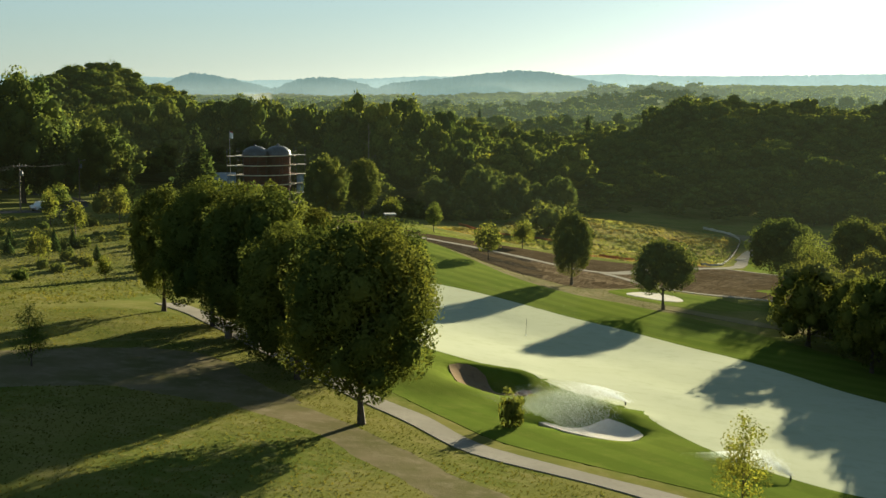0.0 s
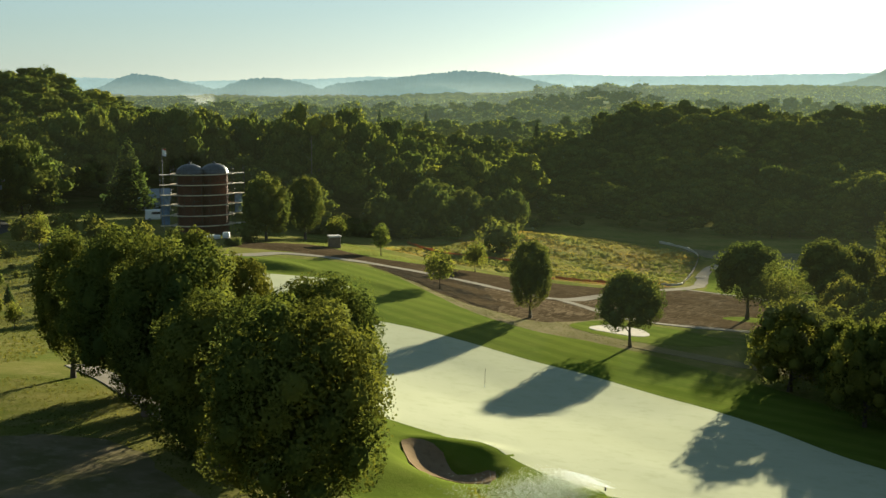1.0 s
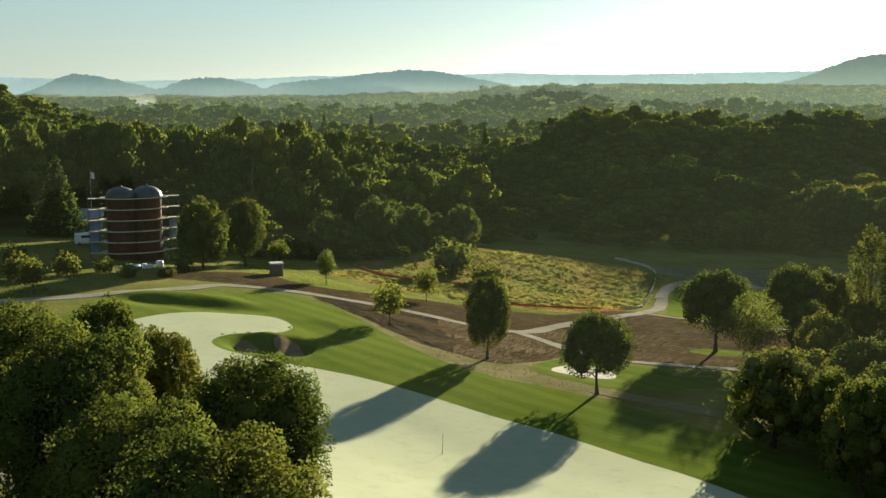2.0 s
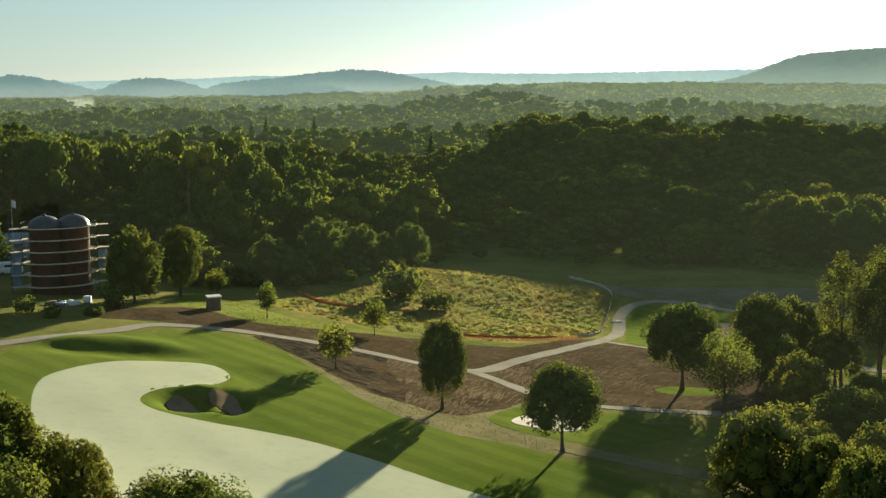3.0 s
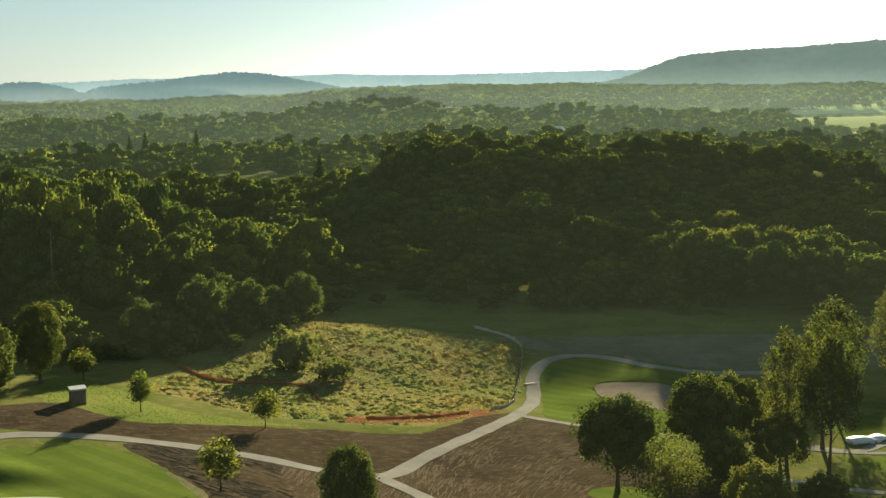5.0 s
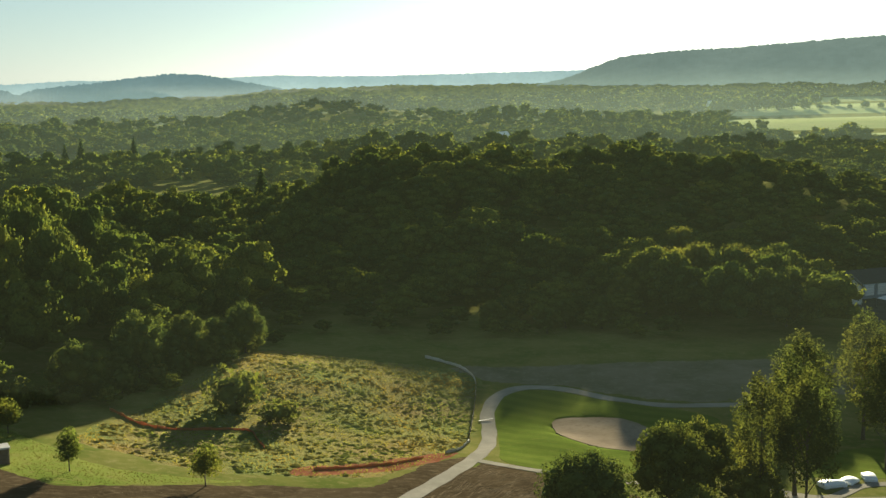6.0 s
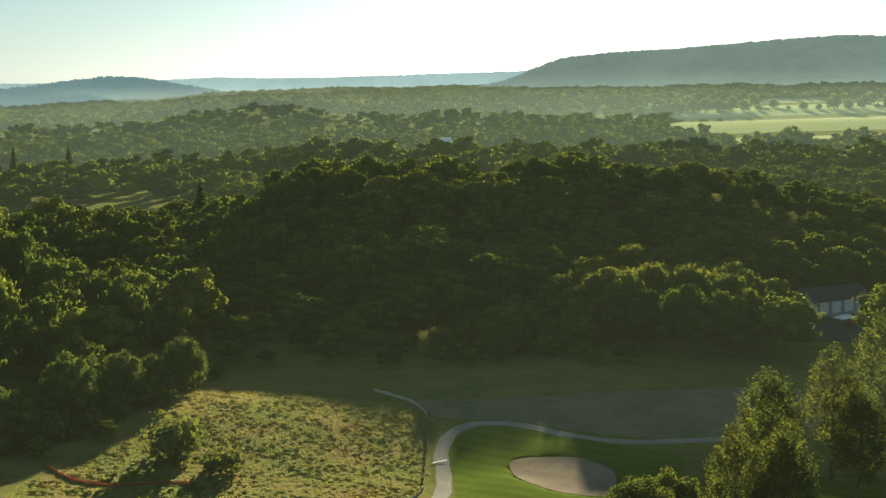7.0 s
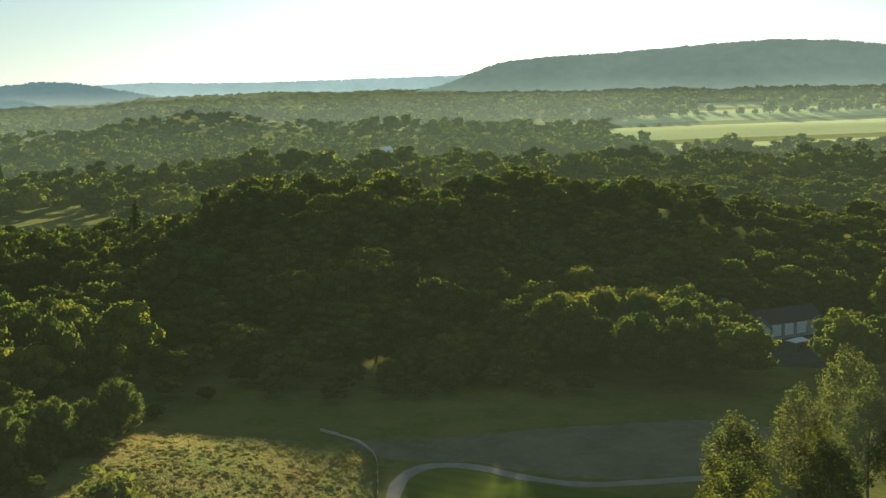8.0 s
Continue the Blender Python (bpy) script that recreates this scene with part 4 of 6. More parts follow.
def crown_shapes(count, clumps, share, cards, size, core, seed, lump=0.3):
    out = []
    for k in range(count):
        blobs = clumpy(0.58, 0.40, 0.5, (-0.10, -0.25, 0.05, -0.18, -0.05)[k % 5], clumps, share, seed + k, 0.8)
        out.append(leaf_cloud(np.random.default_rng(seed * 31 + k), blobs, cards, size, core, shell=(0.76, 1.06), lump=lump, cores=clumps + 1, fill=1.02, crowned=True))
    return out


def scatter(x0, x1, y0, y1, gap, seed):
    """A jittered grid of places inside the wedge of land that can be seen."""
    r = np.random.default_rng(seed)
    x, y = np.meshgrid(np.arange(x0, x1, gap), np.arange(y0, y1, gap))
    x[::2] += gap / 2
    x, y = x.ravel() + r.uniform(-0.36, 0.36, x.size) * gap, y.ravel() + r.uniform(-0.36, 0.36, x.size) * gap
    keep = (x > -0.42 * y - 12) & (x < 24 + 0.93 * (y - 90))
    return x[keep], y[keep], r.random(keep.sum())


RIDGE_X = [92, 97, 103, 120, 137, 160, 177, 216, 242, 269, 291, 311, 335, 353, 400]
RIDGE_Z = [6, 9, 20, 22.0, 23.2, 22.0, 22.8, 21.0, 21.2, 20.0, 15.5, 10.5, 3, -6, -8]


def woods_top(x, y, u):
    """How high the woods reach: a tall lit stand, a low dark hollow, a bench and the long ridge behind it."""
    e = y - np.interp(x, EDGE_X, EDGE_Y)
    left = 8.5 + 17.5 * smooth(2, 46, e) - 14.5 * smooth(-12, 28, x) - 9.0 * smooth(425, 480, y)
    mid = np.interp(x, [-300, -100, 0, 19, 39, 59, 80, 100], [18, 14, 12, 11.5, 8.5, 6, 8, 10])
    z = np.where(y < 540, left, mid)
    z = np.where((x < 100) & (y > 640), -1.0, z)
    crest = np.interp(x, RIDGE_X, RIDGE_Z)
    face = np.interp(y, [400, 440, 520, 570, 640, 680], [0.10, 0.30, 0.56, 1, 1, 0.4])
    z = np.where(x >= 92, -10 + (crest + 10) * face, z)
    z = np.where((x > 94) & (x < 138) & (y > 468) & (y < 512), 12.0, z)
    z = np.where((x > 137) & (x < 168) & (y > 428) & (y < 476), 4.0, z)
    z = np.where((x > 45) & (x < 94) & (y < 540), -6 + 0.09 * (y - 390), z)
    z = np.where((x < -60) & (y > 560), land(x, y) + 15, z)
    z = np.where(((x > 300) & (y > 430)) | ((x > 150) & (y > 480)), np.maximum(z, land(x, y) + 11), z)
    z = z + np.where((x > 92) & (y < 565), 4.5, 9.0) * (u - 0.6)
    off = x - 0.473 * (y - 350)
    cap = -8.5 + 0.132 * (y - 359 + 11 * smooth(78, 98, off)) + 1.2 * np.maximum(0, 20 - off)
    z = np.where((off > -4) & (off < 150) & (y < 600), np.minimum(z, cap), z)
    reach, side = (x + 64) * 0.427 + (y - 335) * 0.904, (x + 64) * 0.904 - (y - 335) * 0.427
    z = np.where((reach > 0) & (reach < 190) & (np.abs(side) < 11), np.minimum(z, 5 + 0.119 * reach), z)
    return np.where((x > 150) & (y < 414), np.maximum(z, -13 + 13 + 7 * u), z)


def open_ground(x, y):
    """Treeless glades and yards, and a gap cut so the camera sees the garage."""
    along, across = (x - 232) * 0.595 + (y - 405) * 0.804, (x - 232) * 0.804 - (y - 405) * 0.595
    glade = (((x - 236) / 30) ** 2 + ((y - 404) / 34) ** 2 < 1) | (((x + 60) / 16) ** 2 + ((y - 352) / 26) ** 2 < 1) | (((x - 45) / 60) ** 2 + ((y - 800) / 55) ** 2 < 1)
    return (y < np.interp(x, EDGE_X, EDGE_Y)) | glade | ((along > -80) & (along < 10) & (np.abs(across) < 11))


px, py, pu = scatter(-300, 420, 215, 480, 14.5, 5)
ok = ~open_ground(px, py)
px, py, pu = px[ok], py[ok], pu[ok]
stand("woods", "dense broadleaf woods along the valley edge", crown_shapes(7, 16, 0.40, 760, 0.042, (6, 4), 5), px, py, woods_top(px, py, pu), 11.5 + 7.0 * np.modf(pu * 7.3)[0], 15)
px, py, pu = scatter(-320, 800, 480, 850, 16.0, 6)
ok = ~open_ground(px, py) & ~((px > 120) & (px < 310) & (py > 690))
px, py, pu = px[ok], py[ok], pu[ok]
stand("woods", "dense dark woods over the ridge and valley", crown_shapes(7, 13, 0.42, 380, 0.048, (6, 4), 6), px, py, woods_top(px, py, pu), 13.0 + 8.0 * np.modf(pu * 7.3)[0], 16)
for x, y, w, h in ((187, 455, 15, 17.5), (165, 447, 12, 14.5), (176, 440, 10, 11.5), (150, 452, 11, 11), (106, 404, 8, 8), (114, 410, 7, 8.5), (126, 400, 8, 8.5), (118, 393, 8, 7.5), (135, 396, 9, 9.5), (147, 408, 11, 13), (156, 413, 13, 18.5), (166, 417, 14, 19), (175, 417, 14, 20), (182, 409, 14, 20), (187, 402, 13, 18.5), (190, 396, 13, 18), (183, 381, 12, 17), (196, 414, 12, 17), (160, 402, 11, 15), (172, 404, 11, 15), (113, 437, 11, 8), (140, 568, 15, 11), (146, 582, 15, 11), (134, 558, 13, 11), (150, 590, 14, 12)):
    EDGE_SUN.plant(x, y, w, h, "rounded woodland tree rising into the sun", group="woodland trees")

# far canopy: crowns too many to count, over the valley as far as the hills
FIELDS = [(ring([(655, 1200), (700, 1385), (940, 1800), (1250, 2180), (1750, 2080), (1300, 1350), (1000, 1090), (780, 1080)], 30), "field")]


def drift(x, y, size, seed):
    """A slow, uneven swell from about -1 to 1."""
    x, y = x / size + seed * 1.7, y / size - seed * 0.9
    return 0.5 * np.sin(x + 1.3 * np.sin(0.7 * y + seed)) + 0.3 * np.sin(2.1 * y + 1.1 * np.sin(1.6 * x)) + 0.2 * np.sin(3.7 * x - 2.9 * y + seed)


def valley_woods(y0, y1, gap, shapes, wide, seed, label):
    x, y, u = scatter(-0.42 * y1 - 20, 0.9 * y1, y0, y1, gap, seed)
    d = np.hypot(x, y)
    bare = inside(np.stack([x, y], 1), FIELDS[0][0], -4.0) | (((x - 45) / 60) ** 2 + ((y - 800) / 55) ** 2 < 1) | (((x - 365) / 22) ** 2 + ((y - 1165) / 30) ** 2 < 1)
    bare |= (x > 100) & (x < 330) & (y < 700) | (drift(x, y, 38, 4) < -0.62)
    x, y, u, d = x[~bare], y[~bare], u[~bare], d[~bare]
    high = 13.0 + 6.5 * drift(x, y, 60, 2) + 11.0 * u ** 2.2
    stand("far_woods", label, shapes, x, y, land(x, y) + np.maximum(high, 5), wide * (0.8 + 0.55 * np.modf(u * 9.1)[0]), seed)


FAR_SHAPES = crown_shapes(6, 6, 0.46, 80, 0.070, (5, 4), 11)
valley_woods(830, 1500, 22.0, FAR_SHAPES, 20.0, 21, "broadleaf woods filling the wide valley")
valley_woods(1500, 2650, 32.0, crown_shapes(5, 3, 0.5, 20, 0.10, (5, 3), 12), 29.0, 22, "misty broadleaf woods in the far valley")


def far_carpet():
    """The farthest woods, up to the foot of the hills."""
    az = np.radians(np.linspace(-23, 47, 520))
    rad = 2600 * (4300 / 2600) ** np.linspace(0, 1, 70)
    A, D = np.meshgrid(az, rad, indexing="ij")
    x, y = D * np.sin(A), D * np.cos(A)
    r = np.random.default_rng(5)
    z = land(x, y) + 9 + 6 * drift(x, y, 60, 3) + r.uniform(-4, 7, x.shape)
    ob = new("far_woods", mesh_of("far_woods", np.column_stack([x.ravel(), y.ravel(), z.ravel()]), grid_faces(*x.shape), LEAF_STAND))
    ob.data.attributes.new("tone", "FLOAT", "POINT").data.foreach_set("value", r.random(x.size).astype(np.float32))
    tagged(ob, "hazy woods below the far hills", "woods", kind="stuff")


far_carpet()


def hay_field():
    """An open field that follows the land, with mown swathes."""
    from mathutils.geometry import delaunay_2d_cdt
    o = FIELDS[0][0]
    lo, hi = o.min(0), o.max(0)
    g = np.stack(np.meshgrid(np.arange(lo[0], hi[0], 28), np.arange(lo[1], hi[1], 28), indexing="ij"), -1).reshape(-1, 2)
    p = np.vstack([o, g[inside(g, o, 10)]])
    n = len(o)
    v, _, f, *_ = delaunay_2d_cdt([Vector(q) for q in p], [(i, (i + 1) % n) for i in range(n)], [], 1, 1e-3)
    v = np.array([tuple(q) for q in v])
    z = land(v[:, 0], v[:, 1]) + 1.2 + 1.6 * np.sin(v[:, 1] / 62 + v[:, 0] / 400)
    tagged(new("hay_field", mesh_of("hay_field", np.column_stack([v, z]), [tuple(t) for t in f], FIELD)), "wide open hay field, pale green in low sun", "field", kind="structure")


hay_field()
HEDGE = Kind("hedgerow_tree", 26.0, 24.0, clumpy(0.5, 0.48, 0.46, -0.12, 14, 0.4, 9), 500, 2.6, LEAF_WOODS, 0.1, 0.9, 4, 33, core=(6, 4), cores=15, lump=0.35)
for k, s in enumerate(np.concatenate([np.linspace(0.0, 1.0, 34), R.random(16)])):
    x, y = 930 + 760 * s, 1830 - 40 * s + 25 * math.sin(9 * s) + (0 if k < 34 else R.uniform(-10, 190))
    u = R.uniform(0.35, 1.2)
    if R.random() < 0.85:
        HEDGE.plant(x, y, 24 * u, 22 * u, "dark hedgerow tree between far fields", group="hedgerow trees", sink=-1.0)

# ---------------------------------------------------------------- hills and mist


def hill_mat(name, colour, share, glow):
    """Distant wooded hills; air haze is put into their colour and an added glow."""
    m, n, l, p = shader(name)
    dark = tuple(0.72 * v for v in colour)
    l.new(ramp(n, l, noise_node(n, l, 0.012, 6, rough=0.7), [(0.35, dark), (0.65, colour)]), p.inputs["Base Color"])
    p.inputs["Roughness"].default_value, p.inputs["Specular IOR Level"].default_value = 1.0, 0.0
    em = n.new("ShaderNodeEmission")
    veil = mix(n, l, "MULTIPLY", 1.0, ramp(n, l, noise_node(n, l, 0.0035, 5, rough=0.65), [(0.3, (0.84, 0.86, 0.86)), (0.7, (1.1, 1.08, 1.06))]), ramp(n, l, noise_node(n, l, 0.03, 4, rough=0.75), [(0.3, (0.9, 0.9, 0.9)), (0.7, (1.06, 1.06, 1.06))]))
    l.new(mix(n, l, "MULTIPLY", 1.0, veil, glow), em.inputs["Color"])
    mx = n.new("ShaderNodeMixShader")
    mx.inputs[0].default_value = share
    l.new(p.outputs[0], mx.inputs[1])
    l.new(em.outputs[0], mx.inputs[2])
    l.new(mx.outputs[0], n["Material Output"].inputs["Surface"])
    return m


def hill(name, dist, depth, crest, material, label, step=0.05, rough=2.0):
    """A long hill at that distance; crest: (azimuth, height) pairs."""
    a0, a1 = crest[0][0], crest[-1][0]
    az = np.arange(a0, a1 + step, step)
    top = np.interp(az, [c[0] for c in crest], [c[1] for c in crest])
    k = np.exp(-(np.arange(-16, 17) / 7.0) ** 2)
    top = np.convolve(np.pad(top, 16, mode="edge"), k / k.sum(), "valid")
    r = np.random.default_rng(int(dist) + len(crest))
    top = top + rough * np.convolve(r.normal(size=len(az) + 4), np.ones(5) / 5, "valid")
    s = np.linspace(-1, 1, 15)
    shape = np.exp(-(s * 1.7) ** 2)
    A, S = np.meshgrid(np.radians(az), s, indexing="ij")
    D = dist + S * depth
    z = -30 + (top[:, None] + 30) * shape[None, :] + rough * 0.8 * r.normal(size=A.shape) * shape
    v = np.column_stack([(D * np.sin(A)).ravel(), (D * np.cos(A)).ravel(), z.ravel()])
    tagged(new(name, mesh_of(name, v, grid_faces(*A.shape), material)), label, "hill", kind="structure")


HILL_NEAR = hill_mat("hill_with_haze_glow", (0.06, 0.085, 0.06), 0.62, (0.068, 0.084, 0.070))
HILL_MID = hill_mat("mid_hill_with_haze_glow", (0.07, 0.1, 0.11), 0.7, (0.050, 0.073, 0.073))
HILL_FAR = hill_mat("far_hill_with_haze_glow", (0.1, 0.14, 0.16), 0.8, (0.110, 0.140, 0.130))
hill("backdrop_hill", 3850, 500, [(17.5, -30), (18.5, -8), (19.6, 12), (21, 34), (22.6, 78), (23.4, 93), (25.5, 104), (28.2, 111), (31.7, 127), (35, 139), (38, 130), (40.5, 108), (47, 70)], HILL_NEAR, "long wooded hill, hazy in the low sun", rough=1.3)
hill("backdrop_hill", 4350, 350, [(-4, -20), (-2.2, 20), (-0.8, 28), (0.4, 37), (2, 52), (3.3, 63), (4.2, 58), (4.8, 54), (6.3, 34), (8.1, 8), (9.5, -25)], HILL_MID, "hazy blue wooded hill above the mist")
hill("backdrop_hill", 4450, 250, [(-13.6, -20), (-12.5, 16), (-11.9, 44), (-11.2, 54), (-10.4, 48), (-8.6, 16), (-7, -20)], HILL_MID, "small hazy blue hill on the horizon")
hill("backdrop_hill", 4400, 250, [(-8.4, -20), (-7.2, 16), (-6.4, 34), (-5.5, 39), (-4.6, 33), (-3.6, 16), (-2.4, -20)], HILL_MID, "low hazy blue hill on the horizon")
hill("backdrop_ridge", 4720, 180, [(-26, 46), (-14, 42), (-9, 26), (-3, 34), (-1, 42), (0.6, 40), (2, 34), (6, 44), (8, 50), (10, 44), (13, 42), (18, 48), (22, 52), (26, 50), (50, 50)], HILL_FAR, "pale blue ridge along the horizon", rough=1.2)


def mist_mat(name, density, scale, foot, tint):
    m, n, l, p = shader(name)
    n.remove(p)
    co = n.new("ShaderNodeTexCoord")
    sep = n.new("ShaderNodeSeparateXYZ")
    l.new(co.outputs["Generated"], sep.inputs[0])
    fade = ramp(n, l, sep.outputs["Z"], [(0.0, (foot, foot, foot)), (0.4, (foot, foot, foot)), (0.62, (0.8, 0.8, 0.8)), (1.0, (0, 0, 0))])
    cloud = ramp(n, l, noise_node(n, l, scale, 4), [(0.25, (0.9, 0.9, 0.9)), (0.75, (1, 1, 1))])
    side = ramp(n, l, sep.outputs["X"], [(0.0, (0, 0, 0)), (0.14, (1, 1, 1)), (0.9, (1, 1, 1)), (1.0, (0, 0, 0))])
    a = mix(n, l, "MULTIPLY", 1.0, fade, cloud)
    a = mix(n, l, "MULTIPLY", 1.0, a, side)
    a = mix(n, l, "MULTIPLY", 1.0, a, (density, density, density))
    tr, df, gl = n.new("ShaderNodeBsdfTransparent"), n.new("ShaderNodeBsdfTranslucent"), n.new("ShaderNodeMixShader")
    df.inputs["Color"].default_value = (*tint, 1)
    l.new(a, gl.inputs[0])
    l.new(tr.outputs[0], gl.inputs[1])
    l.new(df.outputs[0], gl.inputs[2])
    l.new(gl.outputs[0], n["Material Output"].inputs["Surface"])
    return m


# Curved upright sheet whose pale tint imitates mist at one distance.
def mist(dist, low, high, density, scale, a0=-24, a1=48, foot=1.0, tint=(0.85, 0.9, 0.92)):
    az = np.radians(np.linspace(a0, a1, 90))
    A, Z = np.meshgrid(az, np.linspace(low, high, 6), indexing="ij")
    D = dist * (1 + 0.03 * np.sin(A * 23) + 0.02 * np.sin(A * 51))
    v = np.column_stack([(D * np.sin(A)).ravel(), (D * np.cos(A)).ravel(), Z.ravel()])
    ob = new("mist", mesh_of("mist", v, grid_faces(*A.shape), mist_mat("mist_sheet", density, scale, foot, tint)))
    tagged(ob, "translucent sheet standing in for mist over the valley woods", "mist", kind="stuff")


def veil(dist, density, tint, low=-12, full=4, thin=None):
    """Sheet that paints haze and lens glare; clears towards the ground, and above thin."""
    az = np.radians(np.linspace(-40, 64, 80))
    A, Z = np.meshgrid(az, np.linspace(-40, 110, 8), indexing="ij")
    v = np.column_stack([(dist * np.sin(A)).ravel(), (dist * np.cos(A)).ravel(), Z.ravel()])
    m, n, l, p = shader("haze_glare_sheet")
    n.remove(p)
    sep = n.new("ShaderNodeSeparateXYZ")
    l.new(n.new("ShaderNodeNewGeometry").outputs["Position"], sep.inputs[0])
    alpha = None
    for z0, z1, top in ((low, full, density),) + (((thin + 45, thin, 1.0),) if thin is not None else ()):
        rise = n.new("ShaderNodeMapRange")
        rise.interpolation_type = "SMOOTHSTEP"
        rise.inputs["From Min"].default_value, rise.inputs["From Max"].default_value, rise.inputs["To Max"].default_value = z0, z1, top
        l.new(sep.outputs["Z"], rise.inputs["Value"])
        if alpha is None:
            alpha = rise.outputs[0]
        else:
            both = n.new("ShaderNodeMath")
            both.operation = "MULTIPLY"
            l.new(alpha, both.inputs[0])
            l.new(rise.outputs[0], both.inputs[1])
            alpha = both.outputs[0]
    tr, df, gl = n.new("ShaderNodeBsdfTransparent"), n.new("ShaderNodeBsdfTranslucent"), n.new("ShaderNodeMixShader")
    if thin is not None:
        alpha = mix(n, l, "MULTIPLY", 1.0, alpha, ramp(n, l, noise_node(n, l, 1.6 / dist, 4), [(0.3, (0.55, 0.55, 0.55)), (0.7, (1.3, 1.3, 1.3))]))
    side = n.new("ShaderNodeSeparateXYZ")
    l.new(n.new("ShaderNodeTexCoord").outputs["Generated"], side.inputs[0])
    # Denser towards the sun, so its glare is put into the sheet.
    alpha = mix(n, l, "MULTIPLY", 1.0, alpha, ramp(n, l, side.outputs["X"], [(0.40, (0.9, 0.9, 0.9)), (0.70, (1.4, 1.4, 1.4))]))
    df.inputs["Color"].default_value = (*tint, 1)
    l.new(alpha, gl.inputs[0])
    l.new(tr.outputs[0], gl.inputs[1])
    l.new(df.outputs[0], gl.inputs[2])
    l.new(gl.outputs[0], n["Material Output"].inputs["Surface"])
    ob = new("mist", mesh_of("mist", v, grid_faces(*A.shape), m))
    ob.visible_shadow = False
    tagged(ob, "translucent sheet adding haze and glare over the valley", "mist", kind="stuff")


# The two near sheets lift dark tones like lens glare; the rest add haze.
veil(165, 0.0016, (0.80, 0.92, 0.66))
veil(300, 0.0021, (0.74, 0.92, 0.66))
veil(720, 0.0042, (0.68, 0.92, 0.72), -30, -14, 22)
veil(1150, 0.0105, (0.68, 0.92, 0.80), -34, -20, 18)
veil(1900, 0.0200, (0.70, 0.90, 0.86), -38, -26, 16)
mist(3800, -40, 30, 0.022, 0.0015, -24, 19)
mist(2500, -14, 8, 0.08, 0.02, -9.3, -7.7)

# ---------------------------------------------------------------- built things


def part(name, bm, material, parent, label="", smooth_faces=False):
    """Links a bmesh as one mesh object under a thing or a part."""
    me = bpy.data.meshes.new(name)
    bm.to_mesh(me)
    bm.free()
    if smooth_faces:
        me.polygons.foreach_set("use_smooth", np.ones(len(me.polygons), bool))
    me.materials.append(material)
    ob = new(name, me)
    ob.parent = parent
    return tagged(ob, label) if label else ob


def shared(name, me, parent, m):
    ob = new(name, me)
    ob.parent = parent
    ob.matrix_basis = m
    return ob


def box(sx, sy, sz, x=0, y=0, z=0, bevel=0.0, bm=None, turn=0.0):
    """A box whose foot stands at x, y, z."""
    own = bmesh.new()
    bmesh.ops.create_cube(own, size=1.0)
    bmesh.ops.scale(own, vec=(sx, sy, sz), verts=own.verts)
    if bevel:
        bmesh.ops.bevel(own, geom=list(own.edges), offset=bevel, segments=2, affect="EDGES", profile=0.6)
    bmesh.ops.rotate(own, cent=(0, 0, 0), matrix=Matrix.Rotation(radians(turn), 3, "Z"), verts=own.verts)
    bmesh.ops.translate(own, vec=(x, y, z + sz / 2), verts=own.verts)
    return own


def rod(a, b, r, sides=8, r2=None):
    """A round bar from a to b."""
    a, b = Vector(a), Vector(b)
    own = bmesh.new()
    bmesh.ops.create_cone(own, cap_ends=True, segments=sides, radius1=r, radius2=r if r2 is None else r2, depth=(b - a).length)
    bmesh.ops.transform(own, matrix=Matrix.Translation((a + b) / 2) @ (b - a).to_track_quat("Z", "Y").to_matrix().to_4x4(), verts=own.verts)
    return own


def lathe(profile, sides=28):
    """A turned solid: (radius, height) pairs from the foot up."""
    own = bmesh.new()
    rows = []
    for r, z in profile:
        rows.append([own.verts.new((r * math.cos(2 * math.pi * i / sides), r * math.sin(2 * math.pi * i / sides), z)) for i in range(sides)])
    for lo, hi in zip(rows, rows[1:]):
        for i in range(sides):
            own.faces.new((lo[i], lo[(i + 1) % sides], hi[(i + 1) % sides], hi[i]))
    own.faces.new(rows[0][::-1])
    own.faces.new(rows[-1])
    return own


def thing(name, m, label, category, group=""):
    ob = new(name)
    ob.matrix_world = m
    return tagged(ob, label, category, group)


# twin brick silos
SILO_Z, SILO_H, SILO_R = 1.6, 14.4, 2.75
